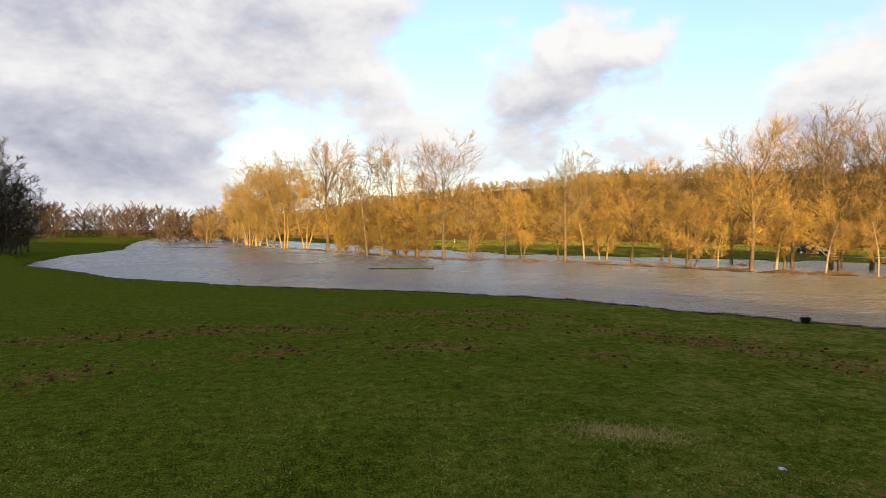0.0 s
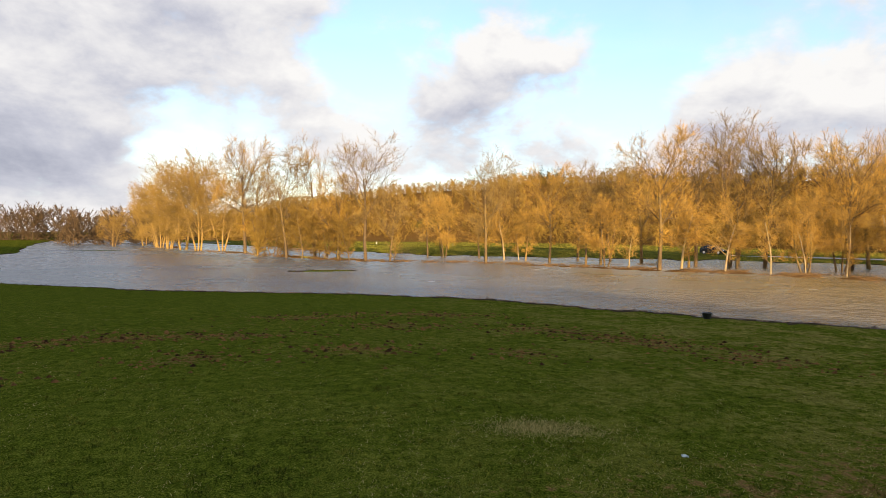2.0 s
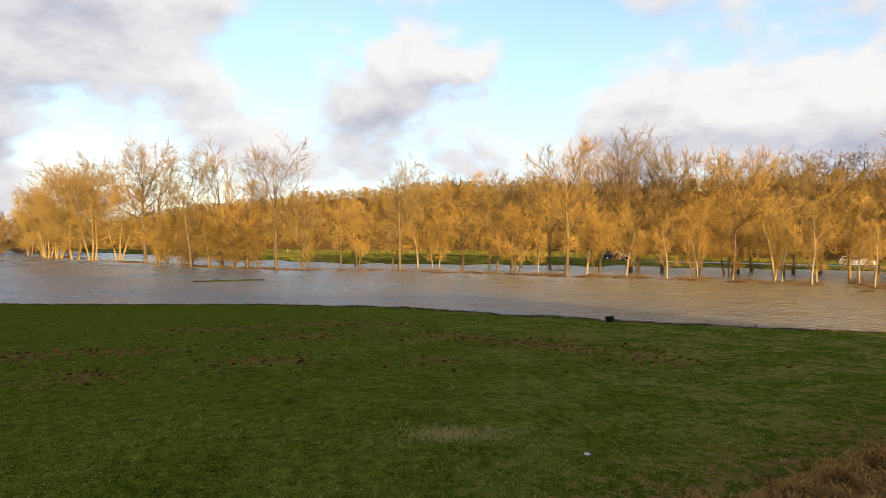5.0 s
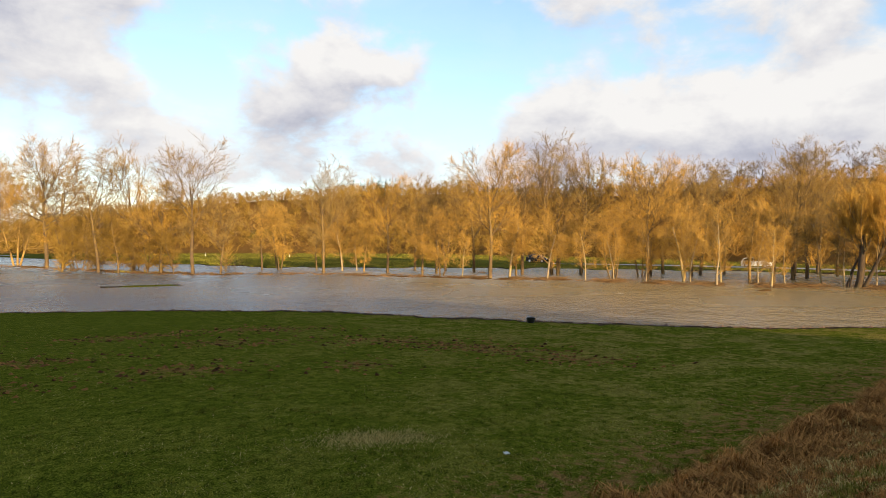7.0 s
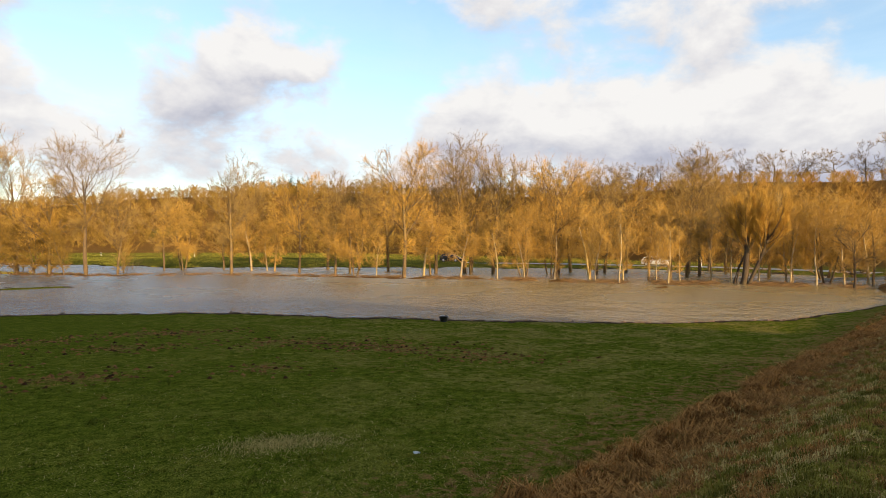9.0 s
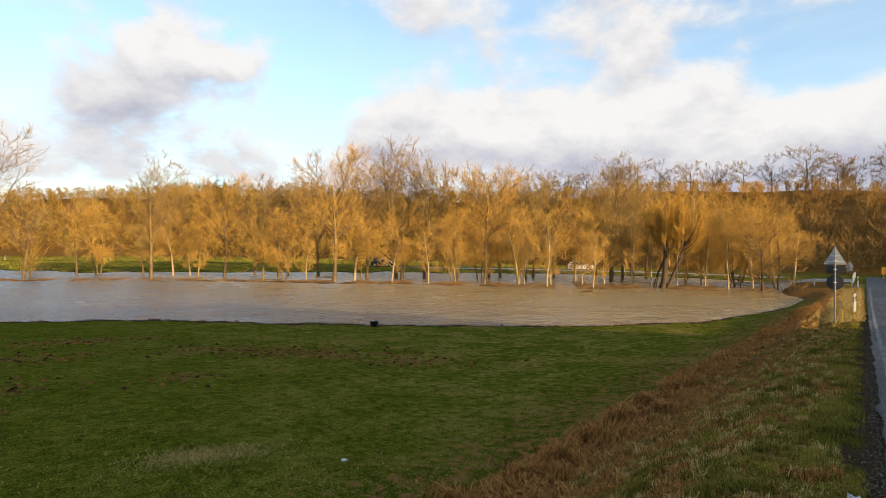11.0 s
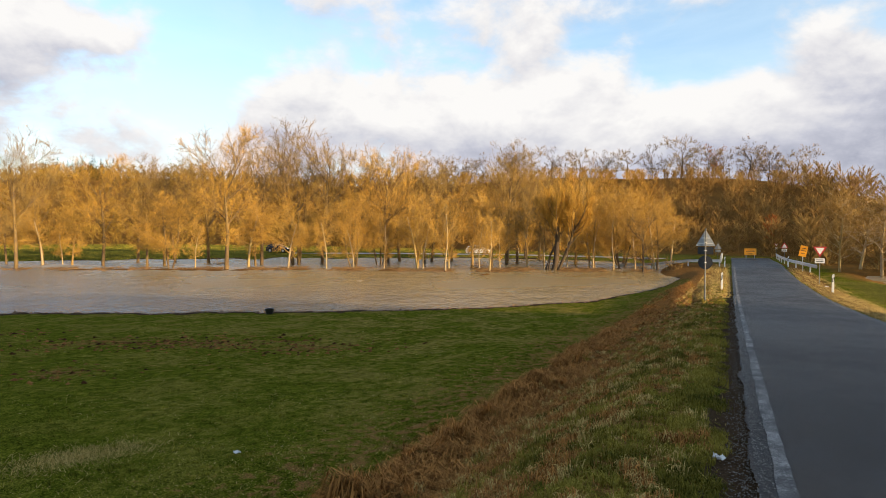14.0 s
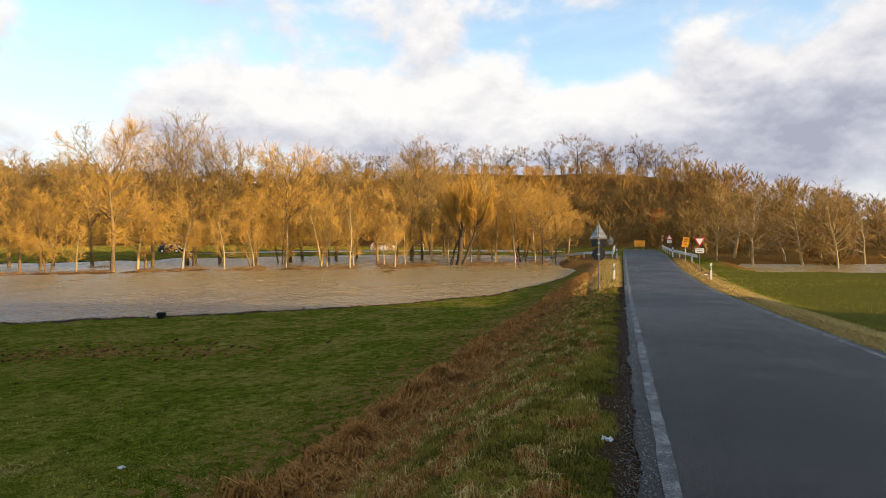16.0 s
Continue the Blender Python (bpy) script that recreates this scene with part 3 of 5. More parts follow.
class Sprig:
    """Collects tapering stems; thick ones become tubes, thin ones slender spikes."""

    def __init__(self, seed):
        self.r = random.Random(seed)
        self.tubes, self.spikes = [], []

    def bend(self, d, amount, lift=0.0):
        r = self.r
        q = Vector((d.x + r.gauss(0, amount), d.y + r.gauss(0, amount), d.z + r.gauss(0, amount) + lift))
        return q.normalized()

    def side(self, d, angle):
        """A direction that leaves d at about that angle."""
        r = self.r
        t = d.orthogonal().normalized()
        t.rotate(Matrix.Rotation(r.uniform(0, 6.283), 3, d))
        a = radians(angle * r.uniform(0.75, 1.25))
        return (d * math.cos(a) + t * math.sin(a)).normalized()

    def stem(self, p, d, length, r0, r1, steps, wander, lift=0.0):
        """A stem of several joints; returns places along it with their direction and girth."""
        pts, rad = [p.copy()], [r0]
        out = []
        for k in range(steps):
            d = self.bend(d, wander, lift)
            p = p + d * (length / steps)
            f = (k + 1) / steps
            pts.append(p.copy())
            rad.append(r0 + (r1 - r0) * f)
            out.append((p.copy(), d.copy(), f, rad[-1]))
        self.tubes.append((pts, rad))
        return pts, out

    def spike(self, p, d, length, width):
        self.spikes.append((p.copy(), p + d * length, width))

    def at(self, pts, f):
        g = f * (len(pts) - 1)
        k = min(int(g), len(pts) - 2)
        a, b = pts[k], pts[k + 1]
        return a.lerp(b, g - k), (b - a).normalized()

    def tube_mesh(self, pick, sides):
        verts, faces = [], []
        for pts, rad in pick:
            base = len(verts)
            for k, p in enumerate(pts):
                d = (pts[min(k + 1, len(pts) - 1)] - pts[max(k - 1, 0)]).normalized()
                x = Vector((0, 0, 1)).cross(d) if abs(d.z) < 0.95 else Vector((1, 0, 0)).cross(d)
                x.normalize()
                y = d.cross(x)
                for q in range(sides):
                    a = 6.283 * q / sides
                    w = rad[k] * (1 + 0.10 * math.sin(q * 2.4 + k * 1.7))
                    verts.append(p + (x * math.cos(a) + y * math.sin(a)) * w)
            for k in range(len(pts) - 1):
                for q in range(sides):
                    i, j = base + k * sides + q, base + k * sides + (q + 1) % sides
                    faces.append((i, j, j + sides, i + sides))
            faces.append(tuple(base + (len(pts) - 1) * sides + q for q in range(sides)))
        return verts, faces

    def spike_mesh(self):
        """Every fine twig a slender tapering blade, turned at random."""
        n = len(self.spikes)
        a = np.array([q[0] for q in self.spikes])
        b = np.array([q[1] for q in self.spikes])
        w = np.array([q[2] for q in self.spikes])[:, None]
        rs = np.random.RandomState(self.r.randrange(9999))
        x = np.cross(b - a, rs.normal(size=(n, 3)))
        x *= w / np.linalg.norm(x, axis=1, keepdims=True)
        verts = np.stack([a - x, a + x, b], 1).reshape(-1, 3)
        return verts.tolist(), np.arange(3 * n).reshape(-1, 3).tolist()


def tassel(g, pts, count, length, width, angle, lo=0.15, droop=0.0, fork=2):
    """Twigs along a branch, each with a few finer ones."""
    r = g.r
    for q in range(count):
        p, d = g.at(pts, lo + (1 - lo) * (q + r.random()) / count)
        t = g.side(d, angle)
        t = Vector((t.x, t.y, t.z + 0.18 - droop)).normalized()
        n = length * r.uniform(0.5, 1.25)
        g.spike(p, t, n, width)
        for f in range(fork):
            g.spike(p + t * n * r.uniform(0.25, 0.8), g.side(t, 38), n * r.uniform(0.35, 0.7), width * 0.75)


TOPS = {}


def finish_tree(name, g, trunk_parts, bark, twigs, label, category, limb=None):
    """Trunk, limbs and crown as parts of one tree standing at the origin."""
    root = tagged(new(name), label, category)
    root.empty_display_size = 0.5
    v, f = g.tube_mesh(g.tubes[:trunk_parts], 8)
    link_mesh("trunk", v, f, bark, root, smooth_shade=True)
    rest = sorted(g.tubes[trunk_parts:], key=lambda q: -q[1][0])
    if rest:
        v, f = g.tube_mesh(rest, 3)
        link_mesh("branchwork", v, f, limb or bark, root, smooth_shade=True)
    v, f = g.spike_mesh()
    link_mesh("crown", v, f, twigs, root)
    TOPS[root.name] = max(q[2] for q in v)
    return root


def crown_tree(seed, h, twigs, bark, name, label, mid=0.62, rx=0.24, rz=0.38, fork=0.28, limbs=12, spread=50, sub=(8, 7, 5), fine=0.6, width=0.011,
               stems=1, wander=0.09, lift=0.03, droop=0.0, shag=0, girth=1.0, limb=None, leader=0.62):
    """A bare tree: limbs rise from the trunk to a rounded crown, fork into branches and end in fine twigs.
    mid, rx, rz: the crown's middle, half width and half height; fork: where the lowest limb leaves, as a share of the trunk; leader: the trunk's height; shag: shoots that clothe the trunk."""
    g = Sprig(seed)
    r = g.r
    mid, rx, rz = mid * h, rx * h, rz * h

    def room(p, d):
        """How far a branch can go from p along d before it leaves the crown."""
        a = (d.x * d.x + d.y * d.y) / rx ** 2 + d.z * d.z / rz ** 2
        b = (p.x * d.x + p.y * d.y) / rx ** 2 + (p.z - mid) * d.z / rz ** 2
        c = (p.x * p.x + p.y * p.y) / rx ** 2 + ((p.z - mid) / rz) ** 2 - 1
        q = b * b - a * c
        return max(0.0, (math.sqrt(q) - b) / a) if q > 0 else 0.0

    trunks = []
    for q in range(stems):
        a = 6.283 * (q + r.random() * 0.5) / stems
        out = 0.20 if stems > 1 else 0.03
        way = Vector((math.cos(a) * out, math.sin(a) * out, 1)).normalized()
        off = Vector((math.cos(a), math.sin(a), 0)) * (0.025 * h if stems > 1 else 0)
        r0 = girth * h * 0.0140 / stems ** 0.4
        pts, o = g.stem(off + Vector((0, 0, -0.4)), way, h * leader + 0.4, r0, r0 * 0.3, 9, 0.05, 0.05)
        trunks.append((pts, r0))
    for pts, r0 in trunks:
        for k in range(limbs):
            f = fork + (0.97 - fork) * (k + r.random()) / limbs
            p, d = g.at(pts, f)
            way = g.side(d, spread * (1.25 - 0.75 * f))
            n = max(0.05 * h, min(0.6 * h, room(p, way) * r.uniform(0.75, 1.05)))
            r1 = r0 * (1 - 0.78 * f) * r.uniform(0.5, 0.75)
            lp, o = g.stem(p, way, n, r1, max(0.012, r1 * 0.2), 6, wander, lift)
            for j in range(sub[0]):
                e = 0.18 + 0.82 * (j + r.random()) / sub[0]
                p2, d2 = g.at(lp, e)
                way2 = g.side(d2, 42 if e < 0.95 else 15)
                n2 = max(0.035 * h, min(room(p2, way2), n * 0.55 * (1.2 - 0.6 * e))) * r.uniform(0.7, 1.2)
                r2 = max(0.016, r1 * (1 - 0.8 * e) * 0.55)
                bp, o = g.stem(p2, way2, n2, r2, 0.010, 4, wander * 1.5, lift * 0.8)
                for q in range(sub[1]):
                    p3, d3 = g.at(bp, 0.15 + 0.85 * (q + r.random()) / sub[1])
                    d3 = g.side(d3, 40)
                    d3 = Vector((d3.x, d3.y, d3.z + 0.10 - droop)).normalized()
                    n3 = h * 0.05 * r.uniform(0.6, 1.5)
                    tp, o = g.stem(p3, d3, n3, width * 1.25, width * 0.7, 2, wander * 1.8, 0.03 - droop * 0.4)
                    tassel(g, tp, sub[2], fine, width, 34, 0.15, droop, 1)
    for k in range(shag):
        f = r.uniform(0.22, 0.85)
        p, d = g.at(trunks[k % stems][0], f)
        bp, bo = g.stem(p, g.side(d, 62), h * 0.13 * r.uniform(0.35, 1.1) * (1.15 - 0.4 * f), 0.024, 0.008, 4, 0.2, 0.03)
        tassel(g, bp, 16, 0.62, width * 1.2, 45, 0.05, 0.1, 2)
    return finish_tree(name, g, stems, bark, twigs, label, "tree", limb)


def tall_tree(seed, h, shag, twigs, rx=0.23, mid=0.64, rz=0.36, name="ash_tree", label="tall bare ash tree with golden lower shoots, standing in flood water"):
    return crown_tree(seed, h, twigs, BARK, name, label, mid, rx, rz, 0.42, 14, 62, (7, 7, 5), 0.85, 0.0145, shag=shag)


def alder(seed, h, rx, mid, rz, bark, stems=1):
    """A dense, crooked, golden crown that comes low down the trunk."""
    return crown_tree(seed, h, TWIG_GOLD, bark, "alder_tree", "golden-twigged alder standing in flood water", mid + 0.04, rx * 1.12, rz - 0.05, 0.36, 15 if stems == 1 else 8, 78, (7, 6, 4), 0.6, 0.0125,
                      stems, 0.16, 0.02, 0.14, 6, 1.15, BARK_GOLD)


def bushy_tree(seed, h, wide, twigs, bark, start=0.22, name="alder_tree", label="golden-twigged alder standing in flood water", droop=0.12, stems=1, dense=1.0, size=1.0):
    """A tree with a dense oval crown of crooked fine twigs."""
    g = Sprig(seed)
    r = g.r
    trunks = []
    for q in range(stems):
        lean = Vector((r.gauss(0, 0.05 + 0.12 * (stems > 1)), r.gauss(0, 0.05 + 0.12 * (stems > 1)), 1)).normalized()
        off = Vector((r.gauss(0, 0.35), r.gauss(0, 0.35), 0)) if stems > 1 else Vector()
        pts, out = g.stem(off + Vector((0, 0, -0.4)), lean, h * 0.82, h * 0.0135 / stems ** 0.5, h * 0.004, 7, 0.08, 0.05)
        trunks.append(pts)
    for pts in trunks:
        count = int(26 * dense / stems ** 0.6)
        for k in range(count):
            f = start + (0.97 - start) * (k + r.random()) / count
            p, d = g.at(pts, f)
            shape = math.sin(math.pi * min(1.0, 0.22 + 0.72 * (f - start) / (1 - start))) ** 0.7
            n = wide * shape * r.uniform(0.65, 1.15)
            lp, lo = g.stem(p, g.side(d, 58), n, h * 0.0050 * (1.3 - f), h * 0.0012, 4, 0.15, 0.10)
            for q in range(6):
                p2, d2 = g.at(lp, 0.2 + 0.8 * (q + r.random()) / 6)
                bp, bo = g.stem(p2, g.side(d2, 45), n * 0.42 * r.uniform(0.5, 1.2), 0.017, 0.006, 2, 0.22, 0.03)
                tassel(g, bp, int(13 * dense), 0.58 * size, 0.017 * size, 50, 0.0, droop, 3)
    return finish_tree(name, g, stems, bark, twigs, label, "tree")


def young_tree(seed, h):
    """A slim pale stem with steep thin branches."""
    return crown_tree(seed, h, TWIG_GOLD, BARK_PALE, "young_tree", "slim young tree with a pale stem in flood water", 0.56, 0.22, 0.45, 0.22, 16, 60, (5, 5, 4), 0.42, 0.010,
                      1, 0.07, 0.06, 0.0, 0, 1.0, BARK_GOLD, 0.78)


def old_willow(seed):
    """A thick leaning split trunk with a broom of upright golden shoots and two bare pale stems."""
    g = Sprig(seed)
    r = g.r
    trunks = []
    for x, lean, rad, n in ((0.15, 0.20, 0.34, 6.2), (0.55, 0.30, 0.20, 5.6), (-0.7, 0.02, 0.12, 5.6), (-0.45, 0.12, 0.10, 4.8)):
        pts, out = g.stem(Vector((x, r.gauss(0, 0.2), -0.4)), Vector((lean, 0.0, 1)).normalized(), n, rad, rad * 0.5, 6, 0.09, 0.02)
        trunks.append(pts)
    for pts in trunks[:2]:
        for k in range(16):
            p, d = g.at(pts, 0.5 + 0.5 * (k + r.random()) / 16)
            lp, lo = g.stem(p, g.side(d, 44), r.uniform(2.2, 4.6), 0.07, 0.02, 5, 0.10, 0.22)
            for q in range(7):
                p2, d2 = g.at(lp, 0.15 + 0.85 * (q + r.random()) / 7)
                bp, bo = g.stem(p2, g.side(d2, 30), r.uniform(0.8, 1.9), 0.02, 0.008, 3, 0.08, 0.25)
                tassel(g, bp, 24, 0.85, 0.015, 28, 0.1, -0.25, 3)
    for pts in trunks[2:]:
        for k in range(4):
            p, d = g.at(pts, 0.45 + 0.5 * r.random())
            lp, lo = g.stem(p, g.side(d, 50), r.uniform(0.7, 1.6), 0.04, 0.012, 3, 0.14, 0.1)
            tassel(g, lp, 5, 0.5, 0.012, 40)
    return finish_tree("old_willow", g, 4, BARK_DARK, TWIG_GOLD, "old split willow leaning over the flood water", "tree", BARK)


def broad_tree(seed, h, twigs, bark, name="field_tree", label="bare broad-crowned tree on the ridge", rx=0.40, width=0.024):
    """A short trunk that opens at once into a wide rounded bare crown."""
    return crown_tree(seed, h, twigs, bark, name, label, 0.58, rx, 0.43, 0.32, 12, 80, (6, 5, 3), 0.7, width, 1, 0.10, 0.03, 0.0, 0, 1.2, None, 0.55)


def plant(root, x, y, scale=1.0, turn=0.0, first=False, sink=0.0):
    z = max(height(x, y), -0.25) - sink
    m = Matrix.Translation((x, y, z)) @ Matrix.Rotation(turn, 4, "Z")
    ob = root if first else copy_thing(root, m)
    ob.matrix_basis = m @ Matrix.Diagonal((scale, scale, scale, 1))
    return ob


def plant_all(models, places, group, spread=0.06):
    """Stand copies of a few models at the given places: x, y, size."""
    used = set()
    for k, (x, y, size) in enumerate(places):
        q = (k * 7 + 3) % len(models)
        model = models[q]
        ob = plant(model, x, y, size / TOPS[model.name], (k * 2.399) % 6.283, q not in used)
        used.add(q)
        tagged(ob, group=group)


# tall trees of the flooded row
TALL = [tall_tree(11, 19, 12, TWIG_GREY, 0.28), tall_tree(12, 19, 24, TWIG_GREY, 0.24), tall_tree(13, 19, 16, TWIG_GREY, 0.31, 0.68, 0.32), tall_tree(14, 18, 30, TWIG_GOLD, 0.27, 0.60, 0.40)]
plant_all(TALL, [
    (-23.5, 124, 24), (-20.8, 122, 22), (-12.8, 101.5, 19), (-8.5, 105, 22), (-4.2, 94, 14), (-0.1, 89.5, 20), (3.4, 89, 12), (16.3, 83, 17.5),
    (32.2, 64.5, 17), (40.2, 71, 18), (43.8, 69.5, 20), (46.6, 67, 19.5), (49.4, 57.5, 15.5), (55.5, 57, 15), (60.5, 47.5, 16.5), (10, 100, 13), (25, 82, 15), (30, 76, 14),
    (53.7, 62, 15.5), (59.3, 59.5, 16), (51.5, 66.4, 16), (62.7, 58.9, 15.5), (30.7, 86.7, 15.5), (34.3, 83.2, 15), (67.8, 53, 14.5), (72, 50.5, 14),
    (36.5, 78, 16.5), (47, 73, 17), (57.5, 64, 16.5), (64, 48.5, 15.5), (71, 44, 15), (21, 92, 15.5), (76, 56, 15),
], "trees along the flooded bank")

# dense golden trees of the row
HAZEL = [bushy_tree(25, 10, 3.0, TWIG_HAZEL, BARK, 0.1), bushy_tree(26, 9, 2.8, TWIG_HAZEL, BARK, 0.08, stems=3)]
plant_all(HAZEL, [(-15.5, 108, 10), (-10, 99, 9), (-6.6, 97.5, 10), (-2.5, 91, 7), (-17.5, 113, 9), (-13, 104, 8), (-8, 100, 7), (-4.5, 96, 8)], "trees along the flooded bank")
BUSHY = [alder(21, 11, 0.27, 0.56, 0.45, BARK), alder(22, 11, 0.23, 0.55, 0.46, BARK_GOLD), alder(23, 11, 0.25, 0.58, 0.43, BARK_PALE), alder(24, 10, 0.30, 0.53, 0.46, BARK, 3)]
plant_all(BUSHY, [
    (12.4, 98, 11), (20.5, 90, 10), (23, 87, 9), (27.1, 73.7, 10.5), (28.6, 71, 9.5),
    (35.8, 66.4, 10.5), (38.2, 69, 10), (42.8, 66.5, 11), (44.4, 57.4, 9.5), (48.6, 51, 10), (53.5, 46.9, 11), (57, 47, 11), (50.5, 60, 11), (37.5, 60.5, 8.5), (52, 54.5, 10.5),
    (62, 36, 9.5), (64.5, 34, 10), (66.5, 31, 10), (68.5, 33.5, 9.5), (64, 29.5, 8.5), (70, 37, 11), (73, 32, 9.5), (66, 41, 11), (18, 97, 10),
], "trees along the flooded bank")

YOUNG = [young_tree(31, 8), young_tree(32, 8), young_tree(33, 8)]
plant_all(YOUNG, [
    (40.1, 56.8, 7.5), (47.1, 45.1, 8.5), (49.1, 40.6, 8), (56.4, 41.2, 8.5), (45.6, 53.4, 7), (50.5, 47.8, 8), (55, 44, 7.5), (57.8, 40, 7.5), (43, 55.6, 6.5), (52, 44.6, 7),
    (61.2, 33.2, 8), (62.6, 31.4, 8.5), (60.6, 35.4, 8), (63.5, 37.5, 9), (59.5, 38, 8), (30, 67.5, 6), (22.4, 88.8, 8), (47.5, 49, 7.5),
], "young trees along the flooded bank")

willow = old_willow(41)
plant(willow, 56.4, 37.9, 1.0, radians(-50), True)

# the golden dome of willows at the bend
DOME = [crown_tree(q, 20, TWIG_WILLOW, BARK_GOLD, "willow_tree", "broad golden willow at the bend of the flood", 0.53, w, 0.47, 0.22, 9, 66, (7, 6, 4), 1.1, 0.021, n, 0.08, 0.02, 0.0, 6, 1.1) for q, w, n in ((51, 0.38, 4), (52, 0.34, 3))]
plant_all(DOME, [(-55, 172, 19), (-48, 158, 23), (-42, 149, 24.5), (-36.5, 140.5, 23.5), (-31.5, 140, 20), (-60, 186, 17), (-66, 194, 15), (-70, 182, 12), (-52, 165, 20)], "willows at the bend")

# bare trees on the ridge
RIDGE = [broad_tree(61, 11, TWIG_RIDGE, BARK_DARK), broad_tree(62, 11, TWIG_RIDGE, BARK_DARK), broad_tree(63, 11, TWIG_GREY, BARK)]


def at_ridge(az):
    return float(np.interp(az, HILL_AZ, HILL_R))


def on_ridge(items, back=2.0):
    out = []
    for az, size in items:
        p = polar(az, float(np.interp(az, HILL_AZ, HILL_R)) + back)
        out.append((p.x, p.y, size))
    return out


ridge_rng = random.Random(4)
ridge_line, az = [], 42.5
while az < 78:
    ridge_line.append((az, ridge_rng.choice((6.2, 7.5, 8.6, 9.4, 10.6)) * ridge_rng.uniform(0.9, 1.1)))
    az += ridge_rng.choice((0.5, 0.8, 1.2, 1.7, 2.4)) * ridge_rng.uniform(0.8, 1.2)
plant_all(RIDGE, on_ridge(ridge_line, 0.5), "bare trees on the ridge")

rust = broad_tree(64, 11, TWIG_RUST, BARK, "beech_tree", "rust-leaved young beech among the bare ridge trees")
plant(rust, *polar(69.6, at_ridge(69.6)).xy, 8.5 / TOPS[rust.name], 0.5, True)

# ---- woods far off ----


def scatter_wood(name, places, sizes, twigs, label, seed, sprays=34, fine=5, width=0.05):
    """Many small bare trees as one mass: trunks, forked branches and sprays of twigs."""
    r = np.random.RandomState(seed)
    verts, faces, size = [], [], [0]

    def spikes(a, b, w):
        """Slender three-sided spikes from a to b."""
        d = b - a
        d = d / np.linalg.norm(d, axis=1, keepdims=True)
        ref = np.where(np.abs(d[:, 2:3]) < 0.9, [[0, 0, 1.0]], [[1.0, 0, 0]])
        x = np.cross(d, ref)
        x /= np.linalg.norm(x, axis=1, keepdims=True)
        y = np.cross(d, x)
        w = np.asarray(w).reshape(-1, 1)
        base = size[0]
        n = len(a)
        size[0] += 4 * n
        verts.append(np.stack([a + x * w, a - x * w * 0.5 + y * w * 0.87, a - x * w * 0.5 - y * w * 0.87, b], 1).reshape(-1, 3))
        i = base + 4 * np.arange(n)
        faces.append(np.stack([np.stack([i, i + 1, i + 3], -1), np.stack([i + 1, i + 2, i + 3], -1), np.stack([i + 2, i, i + 3], -1)], 1).reshape(-1, 3))

    for (x, y, z), h in zip(places, sizes):
        root = np.array([x, y, z - 0.3 - 0.10 * h])
        top = root + [r.normal(0, 0.05) * h, r.normal(0, 0.05) * h, h * 0.9]
        spikes(root[None], top[None], [h * 0.009 + 0.03])
        f = 0.04 + 0.82 * r.uniform(0, 1, sprays)
        p = root + (top - root) * f[:, None]
        a = r.uniform(0, 6.283, sprays)
        up = r.uniform(0.15, 1.1, sprays) + 0.8 * f
        d = np.stack([np.cos(a), np.sin(a), up], -1)
        d /= np.linalg.norm(d, axis=1, keepdims=True)
        n = h * 0.36 * (0.30 + 0.75 * np.sin(3.1416 * np.clip(0.12 + 0.82 * f, 0, 1))) * r.uniform(0.65, 1.15, sprays)
        q = p + d * n[:, None]
        spikes(p, q, n * 0.012 + 0.02)
        k = np.repeat(np.arange(sprays), fine)
        t = r.uniform(0.2, 1.0, len(k))
        p2 = p[k] + (q - p)[k] * t[:, None]
        d2 = d[k] + r.normal(0, 0.38, (len(k), 3)) + [0, 0, 0.15]
        d2 /= np.linalg.norm(d2, axis=1, keepdims=True)
        tip = p2 + d2 * (h * 0.10 * r.uniform(0.5, 1.3, len(k)))[:, None]
        across = np.cross(d2, r.normal(size=(len(k), 3)))
        across *= (width * r.uniform(0.6, 1.2, len(k)) / np.linalg.norm(across, axis=1))[:, None]
        base = size[0]
        size[0] += 3 * len(k)
        verts.append(np.stack([p2 - across, p2 + across, tip], 1).reshape(-1, 3))
        faces.append(base + np.arange(3 * len(k)).reshape(-1, 3))
    v, f = np.vstack(verts), np.vstack(faces)
    me = bpy.data.meshes.new(name)
    me.from_pydata(v.tolist(), [], f.tolist())
    me.materials.append(twigs)
    return tagged(new(name, me), label, "woodland", kind="stuff")


def sow(seed, az0, az1, near, far, step, thin=0.0, edge=None):
    """Places for trees between two distances, given as functions of azimuth."""
    r = np.random.RandomState(seed)
    out = []
    az = az0
    while az < az1:
        lo, hi = near(az), far(az)
        d = lo
        while d < hi:
            dd, aa = d + r.normal(0, step * 0.35), az + r.normal(0, 0.5 * step / d * 57.3)
            p = polar(aa, dd)
            if r.rand() >= thin:
                out.append((p.x, p.y))
            d += step * r.uniform(0.7, 1.3)
        az += step / (0.5 * (lo + hi)) * 57.3
    x, y = np.array(out).T
    free = clearing(x, y) < 0.3
    x, y = x[free], y[free]
    return list(zip(x, y, land(x, y)))


def at_foot(az):
    return float(np.interp(az, HILL_AZ, FOOT_R))


def at_crest(az):
    return float(np.interp(az, HILL_AZ, HILL_R))


